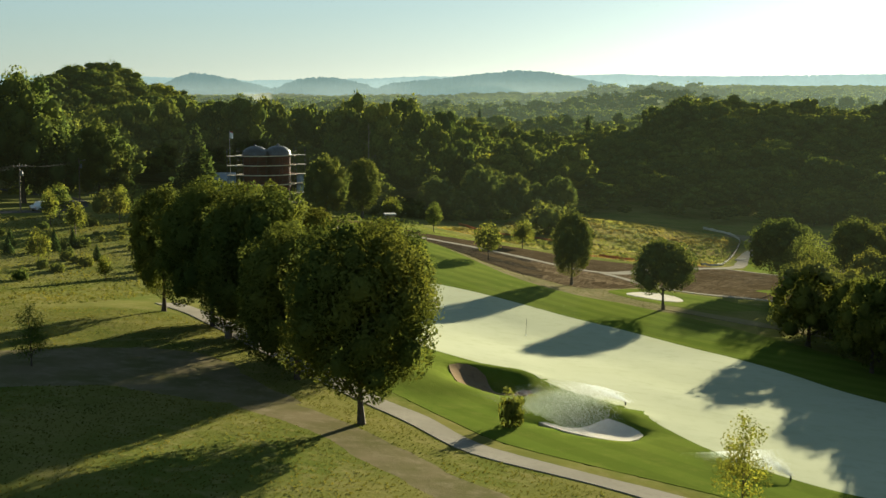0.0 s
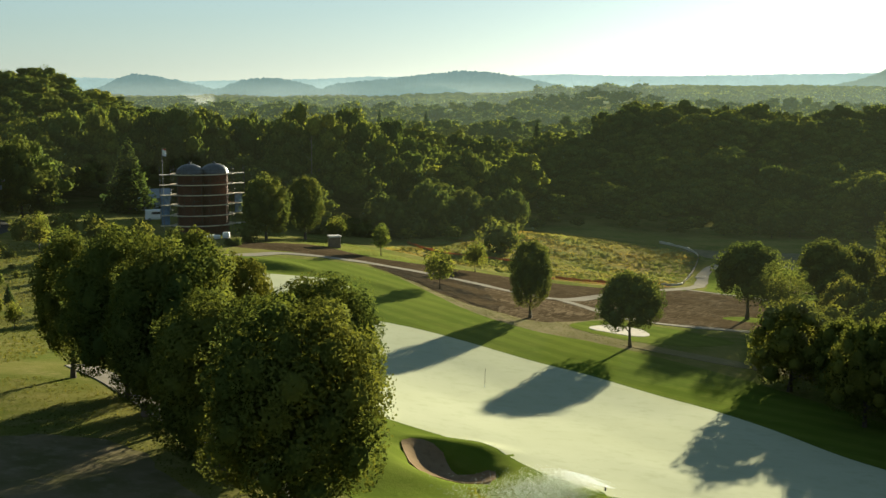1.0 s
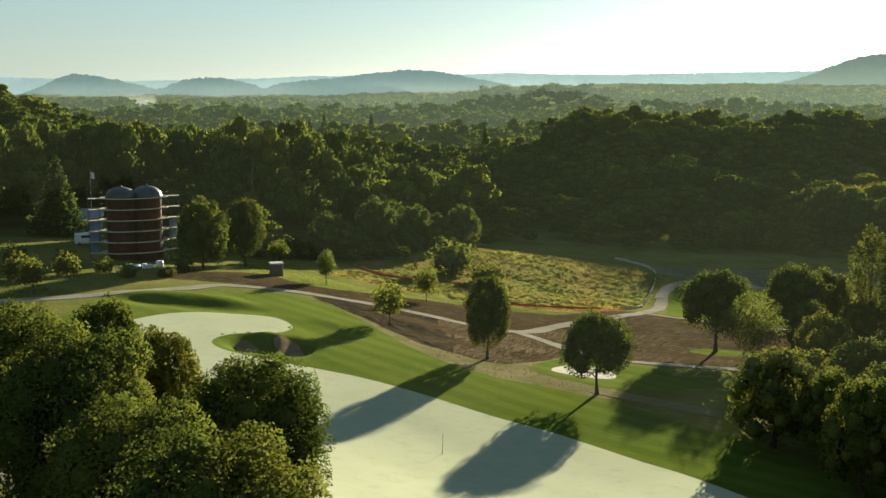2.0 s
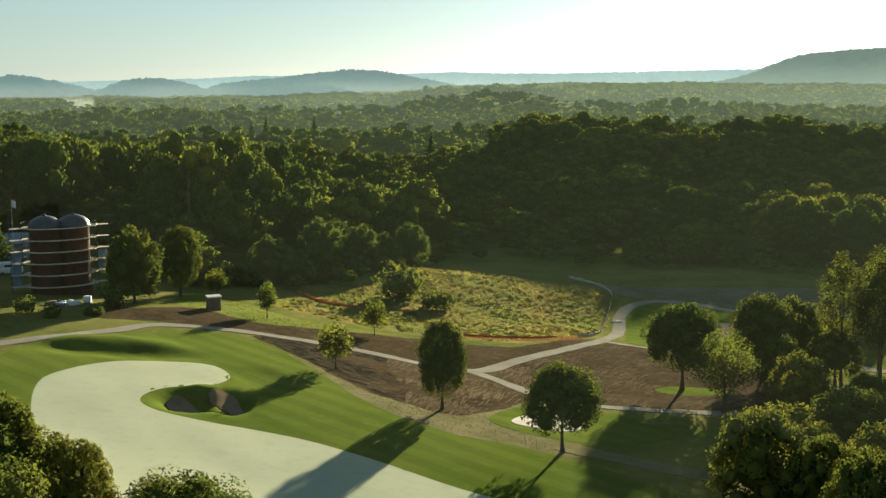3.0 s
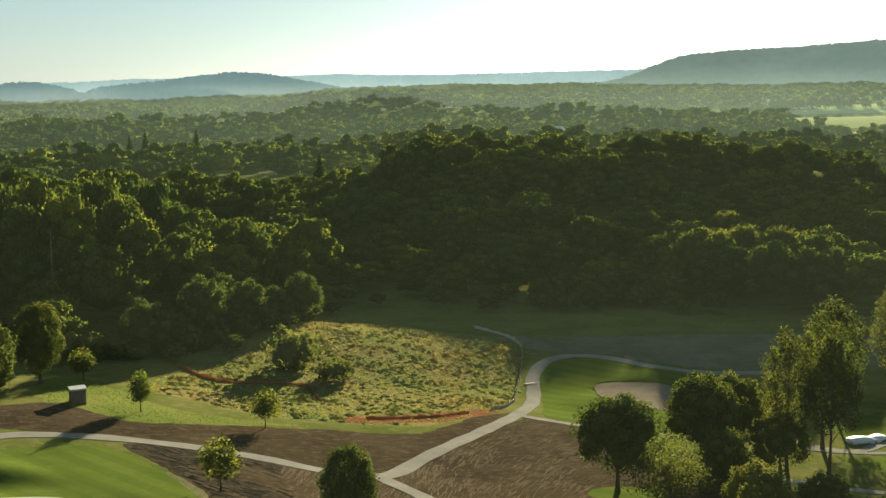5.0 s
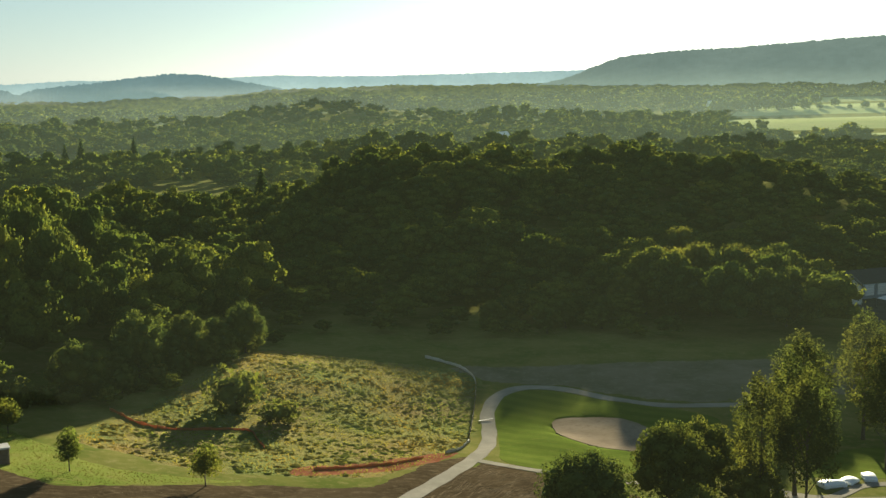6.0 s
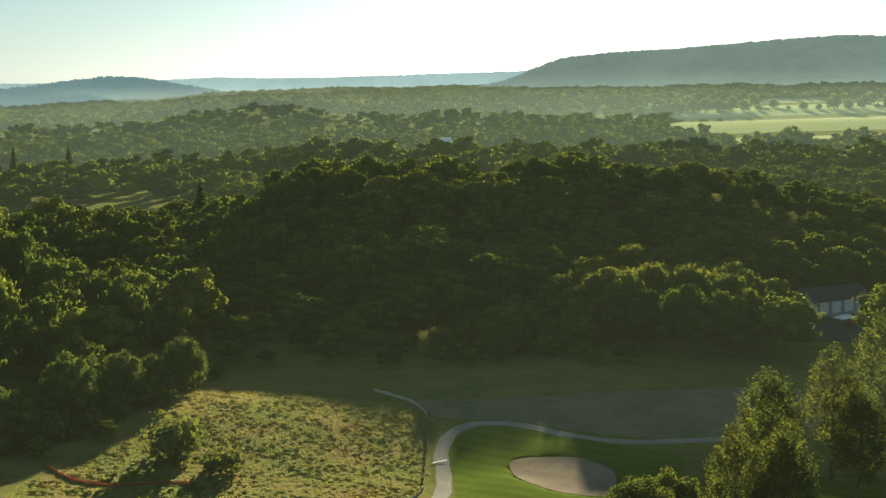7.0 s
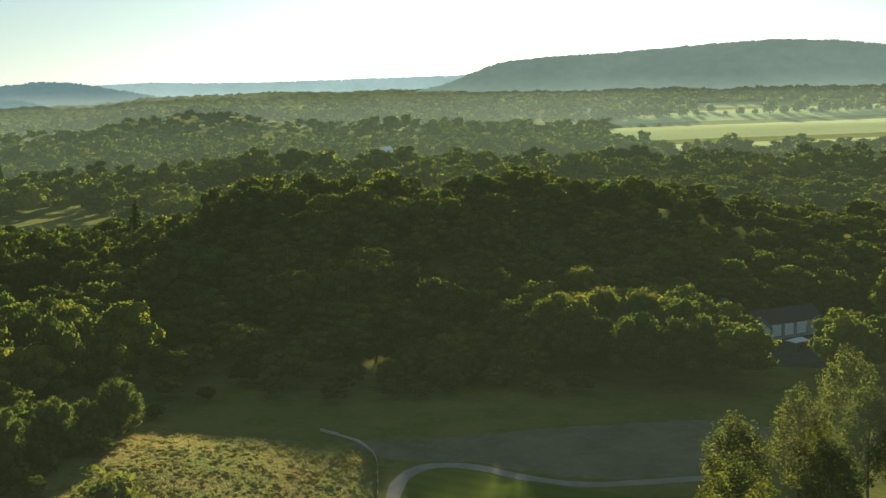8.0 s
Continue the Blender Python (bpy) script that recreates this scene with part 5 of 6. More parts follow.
for k, (x, y) in enumerate(((-42.2, 280.0), (-37.3, 281.6))):
    silo = thing("silo", pose(x, y, SILO_Z, 0, 0, 20 * k), "round red brick silo with a grey metal dome", "silo", "twin silos")
    part("wall", lathe([(SILO_R + 0.12, -0.6), (SILO_R + 0.12, 0.3), (SILO_R, 0.35), (SILO_R, SILO_H - 0.25), (SILO_R + 0.1, SILO_H - 0.2), (SILO_R + 0.1, SILO_H)]), BRICK, silo, "dark red brick wall", True)
    part("dome", lathe([(SILO_R + 0.22, SILO_H + 0.01)] + [((SILO_R + 0.18) * math.cos(a), SILO_H + 0.12 + 1.9 * math.sin(a)) for a in np.linspace(0, 1.45, 10)]), DOME, silo, "dull grey sheet-metal dome", True)
    part("finial", lathe([(0.35, SILO_H + 1.9), (0.35, SILO_H + 2.2), (0.2, SILO_H + 2.3), (0.08, SILO_H + 2.4)], 12), DOME, silo)
    for j in range(9):
        z = 1.2 + 1.45 * j
        part("hoop", lathe([(SILO_R + 0.005, z), (SILO_R + 0.045, z + 0.01), (SILO_R + 0.045, z + 0.07), (SILO_R + 0.005, z + 0.08)]), RUSTY, silo)
    for j in range(14):
        a = j * 2 * math.pi / 14
        part("dome_seam", rod((math.cos(a) * (SILO_R + 0.1), math.sin(a) * (SILO_R + 0.1), SILO_H + 0.3), (math.cos(a) * 1.4, math.sin(a) * 1.4, SILO_H + 1.8), 0.02, 5), DOME, silo)

# scaffold round both silos: an oval of bays
scaffold = thing("scaffold", pose(-39.75, 280.8, SILO_Z, 0, 0, 18), "steel tube scaffold with pale plank decks round the silos", "scaffold")


def oval(a, out):
    """A point of the scaffold's oval, out metres beyond the silos."""
    return (math.cos(a) * (5.25 + out), math.sin(a) * (2.85 + out))


BAYS = 22
for lev in range(6):
    z = SILO_H - 0.2 - 2.15 * lev
    for i in range(BAYS):
        a0, a1 = 2 * math.pi * i / BAYS, 2 * math.pi * (i + 1) / BAYS
        bm = bmesh.new()
        gap = 0.012
        c = [oval(a0 + gap, 0.25), oval(a1 - gap, 0.25), oval(a1 - gap, 1.5), oval(a0 + gap, 1.5)]
        lo = [bm.verts.new((p[0], p[1], z)) for p in c]
        hi = [bm.verts.new((p[0], p[1], z + 0.09)) for p in c]
        bm.faces.new(lo[::-1])
        bm.faces.new(hi)
        for j in range(4):
            bm.faces.new((lo[j], lo[(j + 1) % 4], hi[(j + 1) % 4], hi[j]))
        part("deck", bm, PLANK, scaffold)
        p, q = oval(a0, 1.5), oval(a1, 1.5)
        part("toe_board", rod((*p, z + 0.13), (*q, z + 0.13), 0.07, 4), PLANK, scaffold)
        for up in ((1.05,) if lev == 0 or i % 3 == 0 else ()):
            part("guard_rail", rod((*p, z + up), (*q, z + up), 0.035, 5), TUBE, scaffold)
for i in range(BAYS):
    a = 2 * math.pi * i / BAYS
    for out in (0.3, 1.5):
        p = oval(a, out)
        part("post", rod((*p, -0.6), (*p, SILO_H + (1.6 if out > 1 else 0.2)), 0.028, 6), TUBE, scaffold)
    p, q = oval(a, 0.3), oval(a, 1.5)
    for lev in range(6):
        part("ledger", rod((*p, SILO_H - 0.25 - 2.15 * lev), (*q, SILO_H - 0.25 - 2.15 * lev), 0.03, 5), TUBE, scaffold)
# stair bays at both ends, with sheets
for side in (1, -1):
    for lev in range(6):
        z = SILO_H - 0.2 - 2.15 * lev
        part("landing", box(2.3, 1.6, 0.09, side * 7.75, 0.2, z), PLANK, scaffold)
        part("landing_rail", rod((side * 8.85, -0.6, z + 1.0), (side * 8.85, 1.0, z + 1.0), 0.05, 5), TUBE, scaffold)
        if lev in (2, 3, 4) if side < 0 else lev in (2, 3):
            bm = box(1.7, 0.03, 1.9, side * 7.75, 1.0, z - 2.0)
            bmesh.ops.subdivide_edges(bm, edges=list(bm.edges), cuts=4, use_grid_fill=True)
            for v in bm.verts:
                v.co.y += 0.07 * math.sin(v.co.x * 5 + v.co.z * 3 + lev)
            part("sheet", bm, BLUE_TARP, scaffold, "pale blue hanging plastic sheet")
    for y in (-0.6, 1.0):
        part("post", rod((side * 8.85, y, -0.6), (side * 8.85, y, SILO_H + 1.5), 0.045, 6), TUBE, scaffold)

flagpole = thing("flagpole", pose(-47.6, 278.2, SILO_Z - 0.5), "slim mast with a small red and white flag", "flagpole")
part("pole", rod((0, 0, 0), (0, 0, 20.4), 0.08, 8, 0.05), STEEL, flagpole)
bm = box(0.75, 0.03, 1.3, 0.42, 0, 18.8)
bmesh.ops.subdivide_edges(bm, edges=list(bm.edges), cuts=5, use_grid_fill=True)
for v in bm.verts:
    v.co.y += 0.09 * math.sin(v.co.x * 8 + v.co.z * 2)
    v.co.z -= 0.25 * v.co.x
flag = part("flag", bm, WHITE, flagpole, "small hanging white flag")
part("flag_band", box(0.7, 0.05, 0.35, 0.42, 0, 19.85), RED, flag, "red band")

# building materials heaped by the silos
for x, y, w, d, h, mtl, what in ((-34.8, 262.5, 1.8, 1.2, 0.7, WHITE, "pallet of white wrapped blocks"), (-36.8, 261.5, 1.5, 1.2, 0.5, BLUE_TARP, "low pallet under a blue tarpaulin"),
                                 (-33.2, 266.8, 1.3, 1.3, 1.1, WHITE, "bulk bag of white lime"), (-38.6, 263.0, 1.6, 1.0, 0.45, STONE, "low stack of rough stone"), (-35.7, 264.3, 1.0, 1.0, 0.6, WHITE, "small white wrapped bundle")):
    stack = thing("material_stack", pose(x, y, at(x, y), 0, 0, 30 * x % 90), what + " by the silos", "material stack", "building materials")
    part("pallet", box(w + 0.2, d + 0.2, 0.14, bevel=0.02), WOOD, stack)
    bm = box(w, d, h, 0, 0, 0.14, 0.14)
    for v in bm.verts:
        v.co.z += 0.06 * math.sin(v.co.x * 4 + x) * (v.co.z > 0.3)
    part("load", bm, mtl, stack, "", True)
for k in range(9):
    a, d = k * 2.4, 0.4 + 0.3 * k
    x, y = -37.5 + d * math.cos(a), 266.5 + 0.7 * d * math.sin(a)
    rubble = thing("rubble", pose(x, y, at(x, y), 9 * k, 0, 50 * k), "broken masonry lump on bare ground", "rubble", "rubble lumps")
    part("lump", box(0.5 + 0.05 * (k % 4), 0.4, 0.35, 0, 0, -0.05, 0.1), STONE if k % 3 else WHITE, rubble)

# stone pier on the bank
PIER_X, PIER_Y = -11.6, 270.2
pier = thing("stone_pier", pose(PIER_X, PIER_Y, at(PIER_X, PIER_Y) - 0.15, 0, 0, 12), "square field-stone pier with a pale cap slab", "stone pier")
part("core", box(2.12, 2.12, 2.35), STONE, pier)
r = np.random.default_rng(5)
z = 0.0
while z < 2.25:
    hgt = r.uniform(0.24, 0.36)
    for side in range(4):
        u = -1.14
        while u < 1.05:
            w = min(r.uniform(0.35, 0.7), 1.14 - u)
            bm = box(w - 0.03, 0.16 + r.uniform(0, 0.04), min(hgt, 2.36 - z) - 0.03, u + w / 2, -1.08, z + 0.015, 0.03)
            bmesh.ops.rotate(bm, cent=(0, 0, 0), matrix=Matrix.Rotation(radians(90 * side), 3, "Z"), verts=bm.verts)
            part("stone", bm, STONE, pier)
            u += w
    z += hgt
part("cap", box(2.6, 2.6, 0.26, 0, 0, 2.37, 0.05), PALE_STONE, pier, "pale stone cap slab")

# on the green
stick = thing("flagstick", pose(10.45, 153.8, at(10.45, 153.8, 0.12), 2, 1.5, 0), "thin leaning flagstick in the putting green", "flagstick")
part("pole", rod((0, 0, -0.1), (0, 0, 2.05), 0.022, 8), WIRE, stick)
part("cup", lathe([(0.06, -0.1), (0.075, -0.08), (0.075, 0.012), (0.06, 0.012)], 14), WHITE, stick)
part("ferrule", lathe([(0.03, 0.0), (0.03, 0.25), (0.022, 0.27)], 10), STEEL, stick)

# sprinklers with their spray


def sprinkler(x, y, turn, throw, width, drops, seed, label):
    head = thing("sprinkler", pose(x, y, at(x, y, 0.1), 0, 0, turn), label, "sprinkler", "sprinklers")
    part("riser", lathe([(0.06, -0.1), (0.06, 0.16), (0.045, 0.18), (0.045, 0.3)], 12), WIRE, head)
    part("nozzle", rod((0, 0, 0.27), (-0.16, 0, 0.34), 0.03, 8), STEEL, head)
    r = np.random.default_rng(seed)
    u = r.random(drops) ** 0.75
    swing = r.normal(size=drops) * width * (0.12 + 0.9 * u)
    px = -u * throw
    rise = throw * 0.42 * u * (1 - u) + 0.35
    pz = rise * (1 - r.random(drops) ** 2.2 * np.clip(u * 2.2, 0.05, 1))
    c, s = math.cos(radians(turn)), math.sin(radians(turn))
    p = np.column_stack([x + px * c - swing * s, y + px * s + swing * c, pz])
    p[:, 2] += land(p[:, 0], p[:, 1]) + 0.05
    sz = r.uniform(0.008, 0.017, drops)[:, None]
    v = np.stack([p + sz * np.array(o) for o in ((1, 0, -0.5), (-0.6, 0.9, -0.5), (-0.6, -0.9, -0.5), (0, 0, 1.6))], 1).reshape(-1, 3)
    q = np.array([(0, 1, 3), (1, 2, 3), (2, 0, 3), (0, 2, 1)])
    f = (np.arange(drops)[:, None, None] * 4 + q).reshape(-1, 3)
    tagged(new("water_spray", mesh_of("water_spray", v, f, DROPLET)), "fine white drifting spray from a lawn sprinkler", "water spray", kind="stuff")


def droplet():
    m, n, l, p = shader("water_droplets")
    tr, mx = n.new("ShaderNodeBsdfTranslucent"), n.new("ShaderNodeMixShader")
    p.inputs["Base Color"].default_value, p.inputs["Roughness"].default_value = (0.85, 0.88, 0.88, 1), 0.15
    tr.inputs["Color"].default_value = (0.9, 0.92, 0.92, 1)
    mx.inputs[0].default_value = 0.6
    l.new(p.outputs[0], mx.inputs[1])
    l.new(tr.outputs[0], mx.inputs[2])
    l.new(mx.outputs[0], n["Material Output"].inputs["Surface"])
    return m


DROPLET = droplet()
sprinkler(16.2, 107.6, 50, 13.0, 2.4, 34000, 1, "small pop-up lawn sprinkler throwing a jet")
sprinkler(24.6, 85.0, -60, 6.5, 1.5, 12000, 2, "small pop-up lawn sprinkler at the green's edge")

# litter bin by the path
bin_ob = thing("litter_bin", pose(-19.9, 113.4, at(-19.9, 113.4)), "dark round litter bin under the maples", "litter bin")
part("drum", lathe([(0.32, 0), (0.36, 0.1), (0.38, 0.9), (0.35, 0.92)], 16), WOOD, bin_ob, "", True)
part("lid", lathe([(0.41, 0.921), (0.41, 0.97), (0.3, 1.08), (0.1, 1.13)], 16), WIRE, bin_ob, "", True)

# utility poles and wires
poles = []
for x, y, h in ((-79.2, 232.0, 9.6), (-78.6, 268.0, 10.2), (-84.0, 190.0, 9.6)):
    z = at(x, y)
    pole = thing("utility_pole", pose(x, y, z - 0.3, 0, 1.2, 10), "weathered wooden utility pole with a crossarm", "utility pole", "utility poles")
    part("shaft", rod((0, 0, 0), (0, 0, h), 0.17, 10, 0.11), WOOD, pole)
    part("crossarm", box(2.4, 0.12, 0.14, 0, 0.15, h - 0.6, 0.01), WOOD, pole)
    part("transformer", lathe([(0.22, h - 2.2), (0.25, h - 2.15), (0.25, h - 1.4), (0.1, h - 1.3)], 12), STEEL, pole).location = (0.36, 0, 0)
    for u in (-1.1, -0.4, 0.4, 1.1):
        part("insulator", lathe([(0.03, h - 0.45), (0.06, h - 0.4), (0.04, h - 0.3), (0.06, h - 0.28), (0.02, h - 0.2)], 8), PALE_STONE, pole).location = (u, 0.15, 0)
    poles.append((x, y, z - 0.3 + h - 0.25))
for (a, b) in ((0, 1), (0, 2)):
    for u in (-1.1, -0.4, 0.4, 1.1):
        s = np.linspace(0, 1, 14)
        p, q = poles[a], poles[b]
        pts = np.column_stack([p[0] + (q[0] - p[0]) * s + u, p[1] + (q[1] - p[1]) * s, p[2] + (q[2] - p[2]) * s - 3.2 * s * (1 - s)])
        tagged(new("power_line", mesh_of("power_line", *tube(pts, np.full(14, 0.025), 5), WIRE)), "thin dark sagging overhead cable between poles", "cable", "overhead cables")
for u, hgt in ((0, 4.2), (0.5, 3.6)):
    s = np.linspace(0, 1, 14)
    p = poles[0]
    pts = np.column_stack([p[0] - 40 * s, p[1] - 8 * s, p[2] - hgt + 1.2 * s - 3.0 * s * (1 - s)])
    tagged(new("power_line", mesh_of("power_line", *tube(pts, np.full(14, 0.03), 5), WIRE)), "thin dark sagging overhead cable between poles", "cable", "overhead cables")

# fences round the meadow


def fence(points, height, post_gap, sheet, label, name):
    c = line(points, 0.9)
    f = tagged(new(name), label, "fence")
    f.location = (c[0][0], c[0][1], 0)
    off = np.array([c[0][0], c[0][1]])
    z = land(c[:, 0], c[:, 1])
    wave = 0.1 * np.sin(np.arange(len(c)) * 1.7)
    n = len(c)
    v = []
    for side in (-0.02, 0.02):
        for k, top in enumerate((0.0, 0.5, 1.0)):
            v.append(np.column_stack([c - off + side, z - 0.1 + top * (height + 0.1 + wave) * (0.9 + 0.1 * np.sin(np.arange(n) * 0.6))]))
    v = np.vstack(v)
    i = np.arange(6 * n).reshape(6, n)
    q = []
    for a, b in ((0, 1), (1, 2), (4, 3), (5, 4), (2, 5)):
        q.append(np.stack([i[a][:-1], i[a][1:], i[b][1:], i[b][:-1]], -1))
    ob = new("sheet", mesh_of("sheet", v, np.vstack(q), sheet))
    ob.parent = f
    me = None
    for k in range(0, n, max(1, int(post_gap / 0.9))):
        if me is None:
            bm = box(0.06, 0.06, height + 0.45, 0, 0, -0.2)
            me = bpy.data.meshes.new("post")
            bm.to_mesh(me)
            bm.free()
            me.materials.append(WOOD)
        shared("post", me, f, Matrix.Translation((c[k][0] - off[0] + 0.06, c[k][1] - off[1], z[k])))


fence([(77, 366), (80, 361), (82.7, 355.4), (83.2, 346), (78.8, 331.2), (73.4, 315.8), (69.4, 304.5)], 0.75, 2.6, FABRIC, "sagging pale silt fence along the meadow edge", "silt_fence")
fence([(68.6, 301.5), (65, 295), (61, 291)], 0.6, 2.6, FABRIC, "short low pale silt fence by the path", "silt_fence")
fence([(4, 314), (6, 310), (8.7, 304), (13.8, 300.5), (21.7, 301.5), (27.6, 301.8), (28.4, 295.5), (28.9, 289.5)], 0.55, 3.0, ORANGE, "sagging orange mesh fence across the meadow", "mesh_fence")
fence([(35, 276.2), (41.2, 278.4), (49.5, 282), (56, 287)], 0.45, 3.0, ORANGE, "low orange mesh fence at the meadow foot", "mesh_fence")

drain = thing("drain_kerb", pose(76.8, 317.4, at(76.8, 317.4, 0.17), 0, 0, 14), "narrow white concrete drain across the path", "drain")
part("channel", box(3.2, 0.28, 0.1, 0, 0, 0, 0.03), PALE_STONE, drain)
part("grate", box(3.0, 0.14, 0.02, 0, 0, 0.102), STEEL, drain)


# buildings in the woods


def gable_house(name, x, y, z, turn, w, d, h, rise, wall_m, roof_m, label, category, doors=(), lift=0.35):
    """A gabled house; doors: (offset, width, height, material) along its front."""
    hs = thing(name, pose(x, y, z, 0, 0, turn), label, category)
    bm = bmesh.new()
    pr = [(-d / 2, -1.0), (d / 2, -1.0), (d / 2, h), (0, h + rise), (-d / 2, h)]
    ends = [[bm.verts.new((sx * w / 2, p[0], p[1])) for p in pr] for sx in (-1, 1)]
    bm.faces.new(ends[0])
    bm.faces.new(ends[1][::-1])
    for k in range(5):
        bm.faces.new((ends[0][k], ends[1][k], ends[1][(k + 1) % 5], ends[0][(k + 1) % 5]))
    bmesh.ops.recalc_face_normals(bm, faces=bm.faces)
    part("wall", bm, wall_m, hs)
    sl = math.hypot(d / 2 + 0.5, rise * (d / 2 + 0.5) / (d / 2))
    for side in (-1, 1):
        bm = box(w + 0.9, sl, 0.16)
        bmesh.ops.translate(bm, vec=(0, side * sl / 2, -0.0), verts=bm.verts)
        bmesh.ops.rotate(bm, cent=(0, 0, 0), matrix=Matrix.Rotation(-side * math.atan2(rise, d / 2), 3, "X"), verts=bm.verts)
        bmesh.ops.translate(bm, vec=(0, 0, h + rise + 0.02), verts=bm.verts)
        part("roof", bm, roof_m, hs)
    part("ridge_cap", rod((-w / 2 - 0.45, 0, h + rise + 0.2), (w / 2 + 0.45, 0, h + rise + 0.2), 0.1, 6), roof_m, hs)
    for off, dw, dh, dm in doors:
        door = part("door", box(dw, 0.12, dh, off, -d / 2 - 0.03, 0.02), dm, hs, "pale roll-up garage door")
        part("frame", box(dw + 0.4, 0.1, 0.2, off, -d / 2 - 0.06, dh + 0.03), WHITE, door)
        for k in range(1, 4):
            part("groove", box(dw - 0.1, 0.02, 0.05, off, -d / 2 - 0.1, dh * k / 4), STEEL, door)
        part("pillar", box(0.5, 0.3, h - 0.1, off + dw / 2 + 0.55, -d / 2 - 0.14, 0.0), SIDING, hs)
    return hs


gable_house("garage", 234.5, 416.5, -13.6, 6, 24, 9, 4.2, 3.0, SIDING, SLATE, "long grey garage with three pale doors", "garage",
            doors=((-5.4, 3.4, 3.2, WHITE), (-0.6, 3.4, 3.2, WHITE), (4.2, 3.4, 3.2, WHITE)))
gable_house("shed", 222.0, 409.0, -13.8, 60, 7, 5, 4.5, 2.2, WHITE, SLATE, "white gabled shed beside the garage", "shed")
gable_house("shed", 226.0, 446.0, -12.0, 15, 14, 8, 4.0, 2.5, SIDING, SIDING, "blue-grey shed among dark trees", "shed")
gable_house("shed", -63.0, 345.0, at(-63, 345) + 0.2, 8, 10, 6, 3.4, 1.8, SIDING, SIDING, "blue-grey shed behind the silos", "shed")
gable_house("farmhouse", 365.0, 1180.0, -8.0, 20, 12, 8, 5, 3, WHITE, WHITE, "far white house among the valley trees", "house")
gable_house("farmhouse", 980.0, 1935.0, -14.0, -10, 24, 14, 9, 6, WHITE, WHITE, "far white farmhouse beyond the field", "house")
gable_house("farmhouse", 1120.0, 1985.0, -13.0, 15, 30, 14, 8, 5, WHITE, DOME, "far white barn beyond the field", "house")
tank = thing("tank", pose(208.0, 430.0, -14.5), "tall pale blue round tank among trees", "tank")
part("shell", lathe([(2.0, 0), (2.0, 8.6), (1.9, 8.8)], 20), SIDING, tank, "", True)
part("cap", lathe([(2.05, 8.81), (1.3, 9.5), (0.2, 9.8)], 20), SIDING, tank, "", True)

tent = thing("canopy_tent", pose(227.0, 398.0, at(227, 398, 0.15), 0, 0, 10), "white canopy roof on slim posts in the yard", "canopy")
bm = bmesh.new()
a = [bm.verts.new(p) for p in ((-3, -2, 2.6), (3, -2, 2.6), (3, 2, 2.6), (-3, 2, 2.6))]
b = [bm.verts.new(p) for p in ((-1.6, 0, 3.5), (1.6, 0, 3.5))]
for f in ((a[0], a[1], b[1], b[0]), (a[2], a[3], b[0], b[1]), (a[1], a[2], b[1]), (a[3], a[0], b[0]), (a[3], a[2], a[1], a[0])):
    bm.faces.new(f)
part("roof", bm, WHITE, tent)
for sx in (-2.9, 2.9):
    for sy in (-1.9, 1.9):
        part("post", rod((sx, sy, 0), (sx, sy, 2.6), 0.06, 6), STEEL, tent)


def vehicle(x, y, turn, length, width, body_h, cab, paint, label, category, van=False, z=None):
    """A parked vehicle: body, windows, wheels with rims, lights, bumpers."""
    car = thing(category.replace(" ", "_"), pose(x, y, at(x, y, 0.15) if z is None else z, 0, 0, turn), label, category)
    bm = box(length, width, body_h * 0.55, 0, 0, 0.35, 0.14)
    part("body", bm, paint, car, "", True)
    roof = box(length * (0.8 if van else 0.52), width * 0.9, body_h * (0.62 if van else 0.45), -length * (0.08 if van else 0.04), 0, 0.35 + body_h * 0.5, 0.16)
    for v in roof.verts:
        if v.co.z > 0.4 + body_h * 0.8 and not van:
            v.co.x *= 0.8
    cabin = part("cabin", roof, paint, car, "", True)
    for sy in (-1, 1):
        part("window", box(length * 0.4, 0.03, body_h * 0.26, -length * 0.02, sy * width * 0.452, 0.35 + body_h * 0.62, 0.01), WIRE, cabin, "dark side window")
        for sx in (-1, 1):
            wheel = part("wheel", rod((sx * length * 0.31, sy * (width / 2 - 0.2), 0.34), (sx * length * 0.31, sy * (width / 2 + 0.03), 0.34), 0.34, 18), WIRE, car, "black tyre")
            part("rim", rod((sx * length * 0.31, sy * (width / 2 + 0.02), 0.34), (sx * length * 0.31, sy * (width / 2 + 0.045), 0.34), 0.2, 12), STEEL, wheel)
    for sx, m_ in ((1, PALE_STONE), (-1, RED)):
        for sy in (-1, 1):
            part("lamp", box(0.06, 0.3, 0.16, sx * (length / 2 + 0.005), sy * width * 0.36, 0.75, 0.02), m_, car)
        part("bumper", box(0.14, width * 0.96, 0.2, sx * (length / 2 + 0.02), 0, 0.42, 0.04), WIRE, car)
    return car


vehicle(230.6, 399.5, 70, 4.4, 1.8, 1.5, 0, RED, "red parked car beside the canopy", "car")
vehicle(-55.5, 312.0, 15, 5.2, 2.0, 2.0, 0, WHITE, "white parked van behind the silos", "van", True)
vehicle(-77.2, 238.5, 60, 4.6, 1.8, 1.5, 0, WHITE, "white parked car on the lane", "car")

# a bare dead trunk in the wood, and covered heaps beyond the tall trees
HEAPS = ((116.2, 255.6, 4.2, 2.6, 1.1), (120.2, 256.8, 3.2, 2.4, 0.9), (124.5, 257.6, 3.8, 2.2, 1.0))
SNAG_X, SNAG_Y = -20.5, 341.0
snag = thing("dead_tree", pose(SNAG_X, SNAG_Y, at(SNAG_X, SNAG_Y) - 0.2), "bare pale dead trunk standing in the wood", "tree")
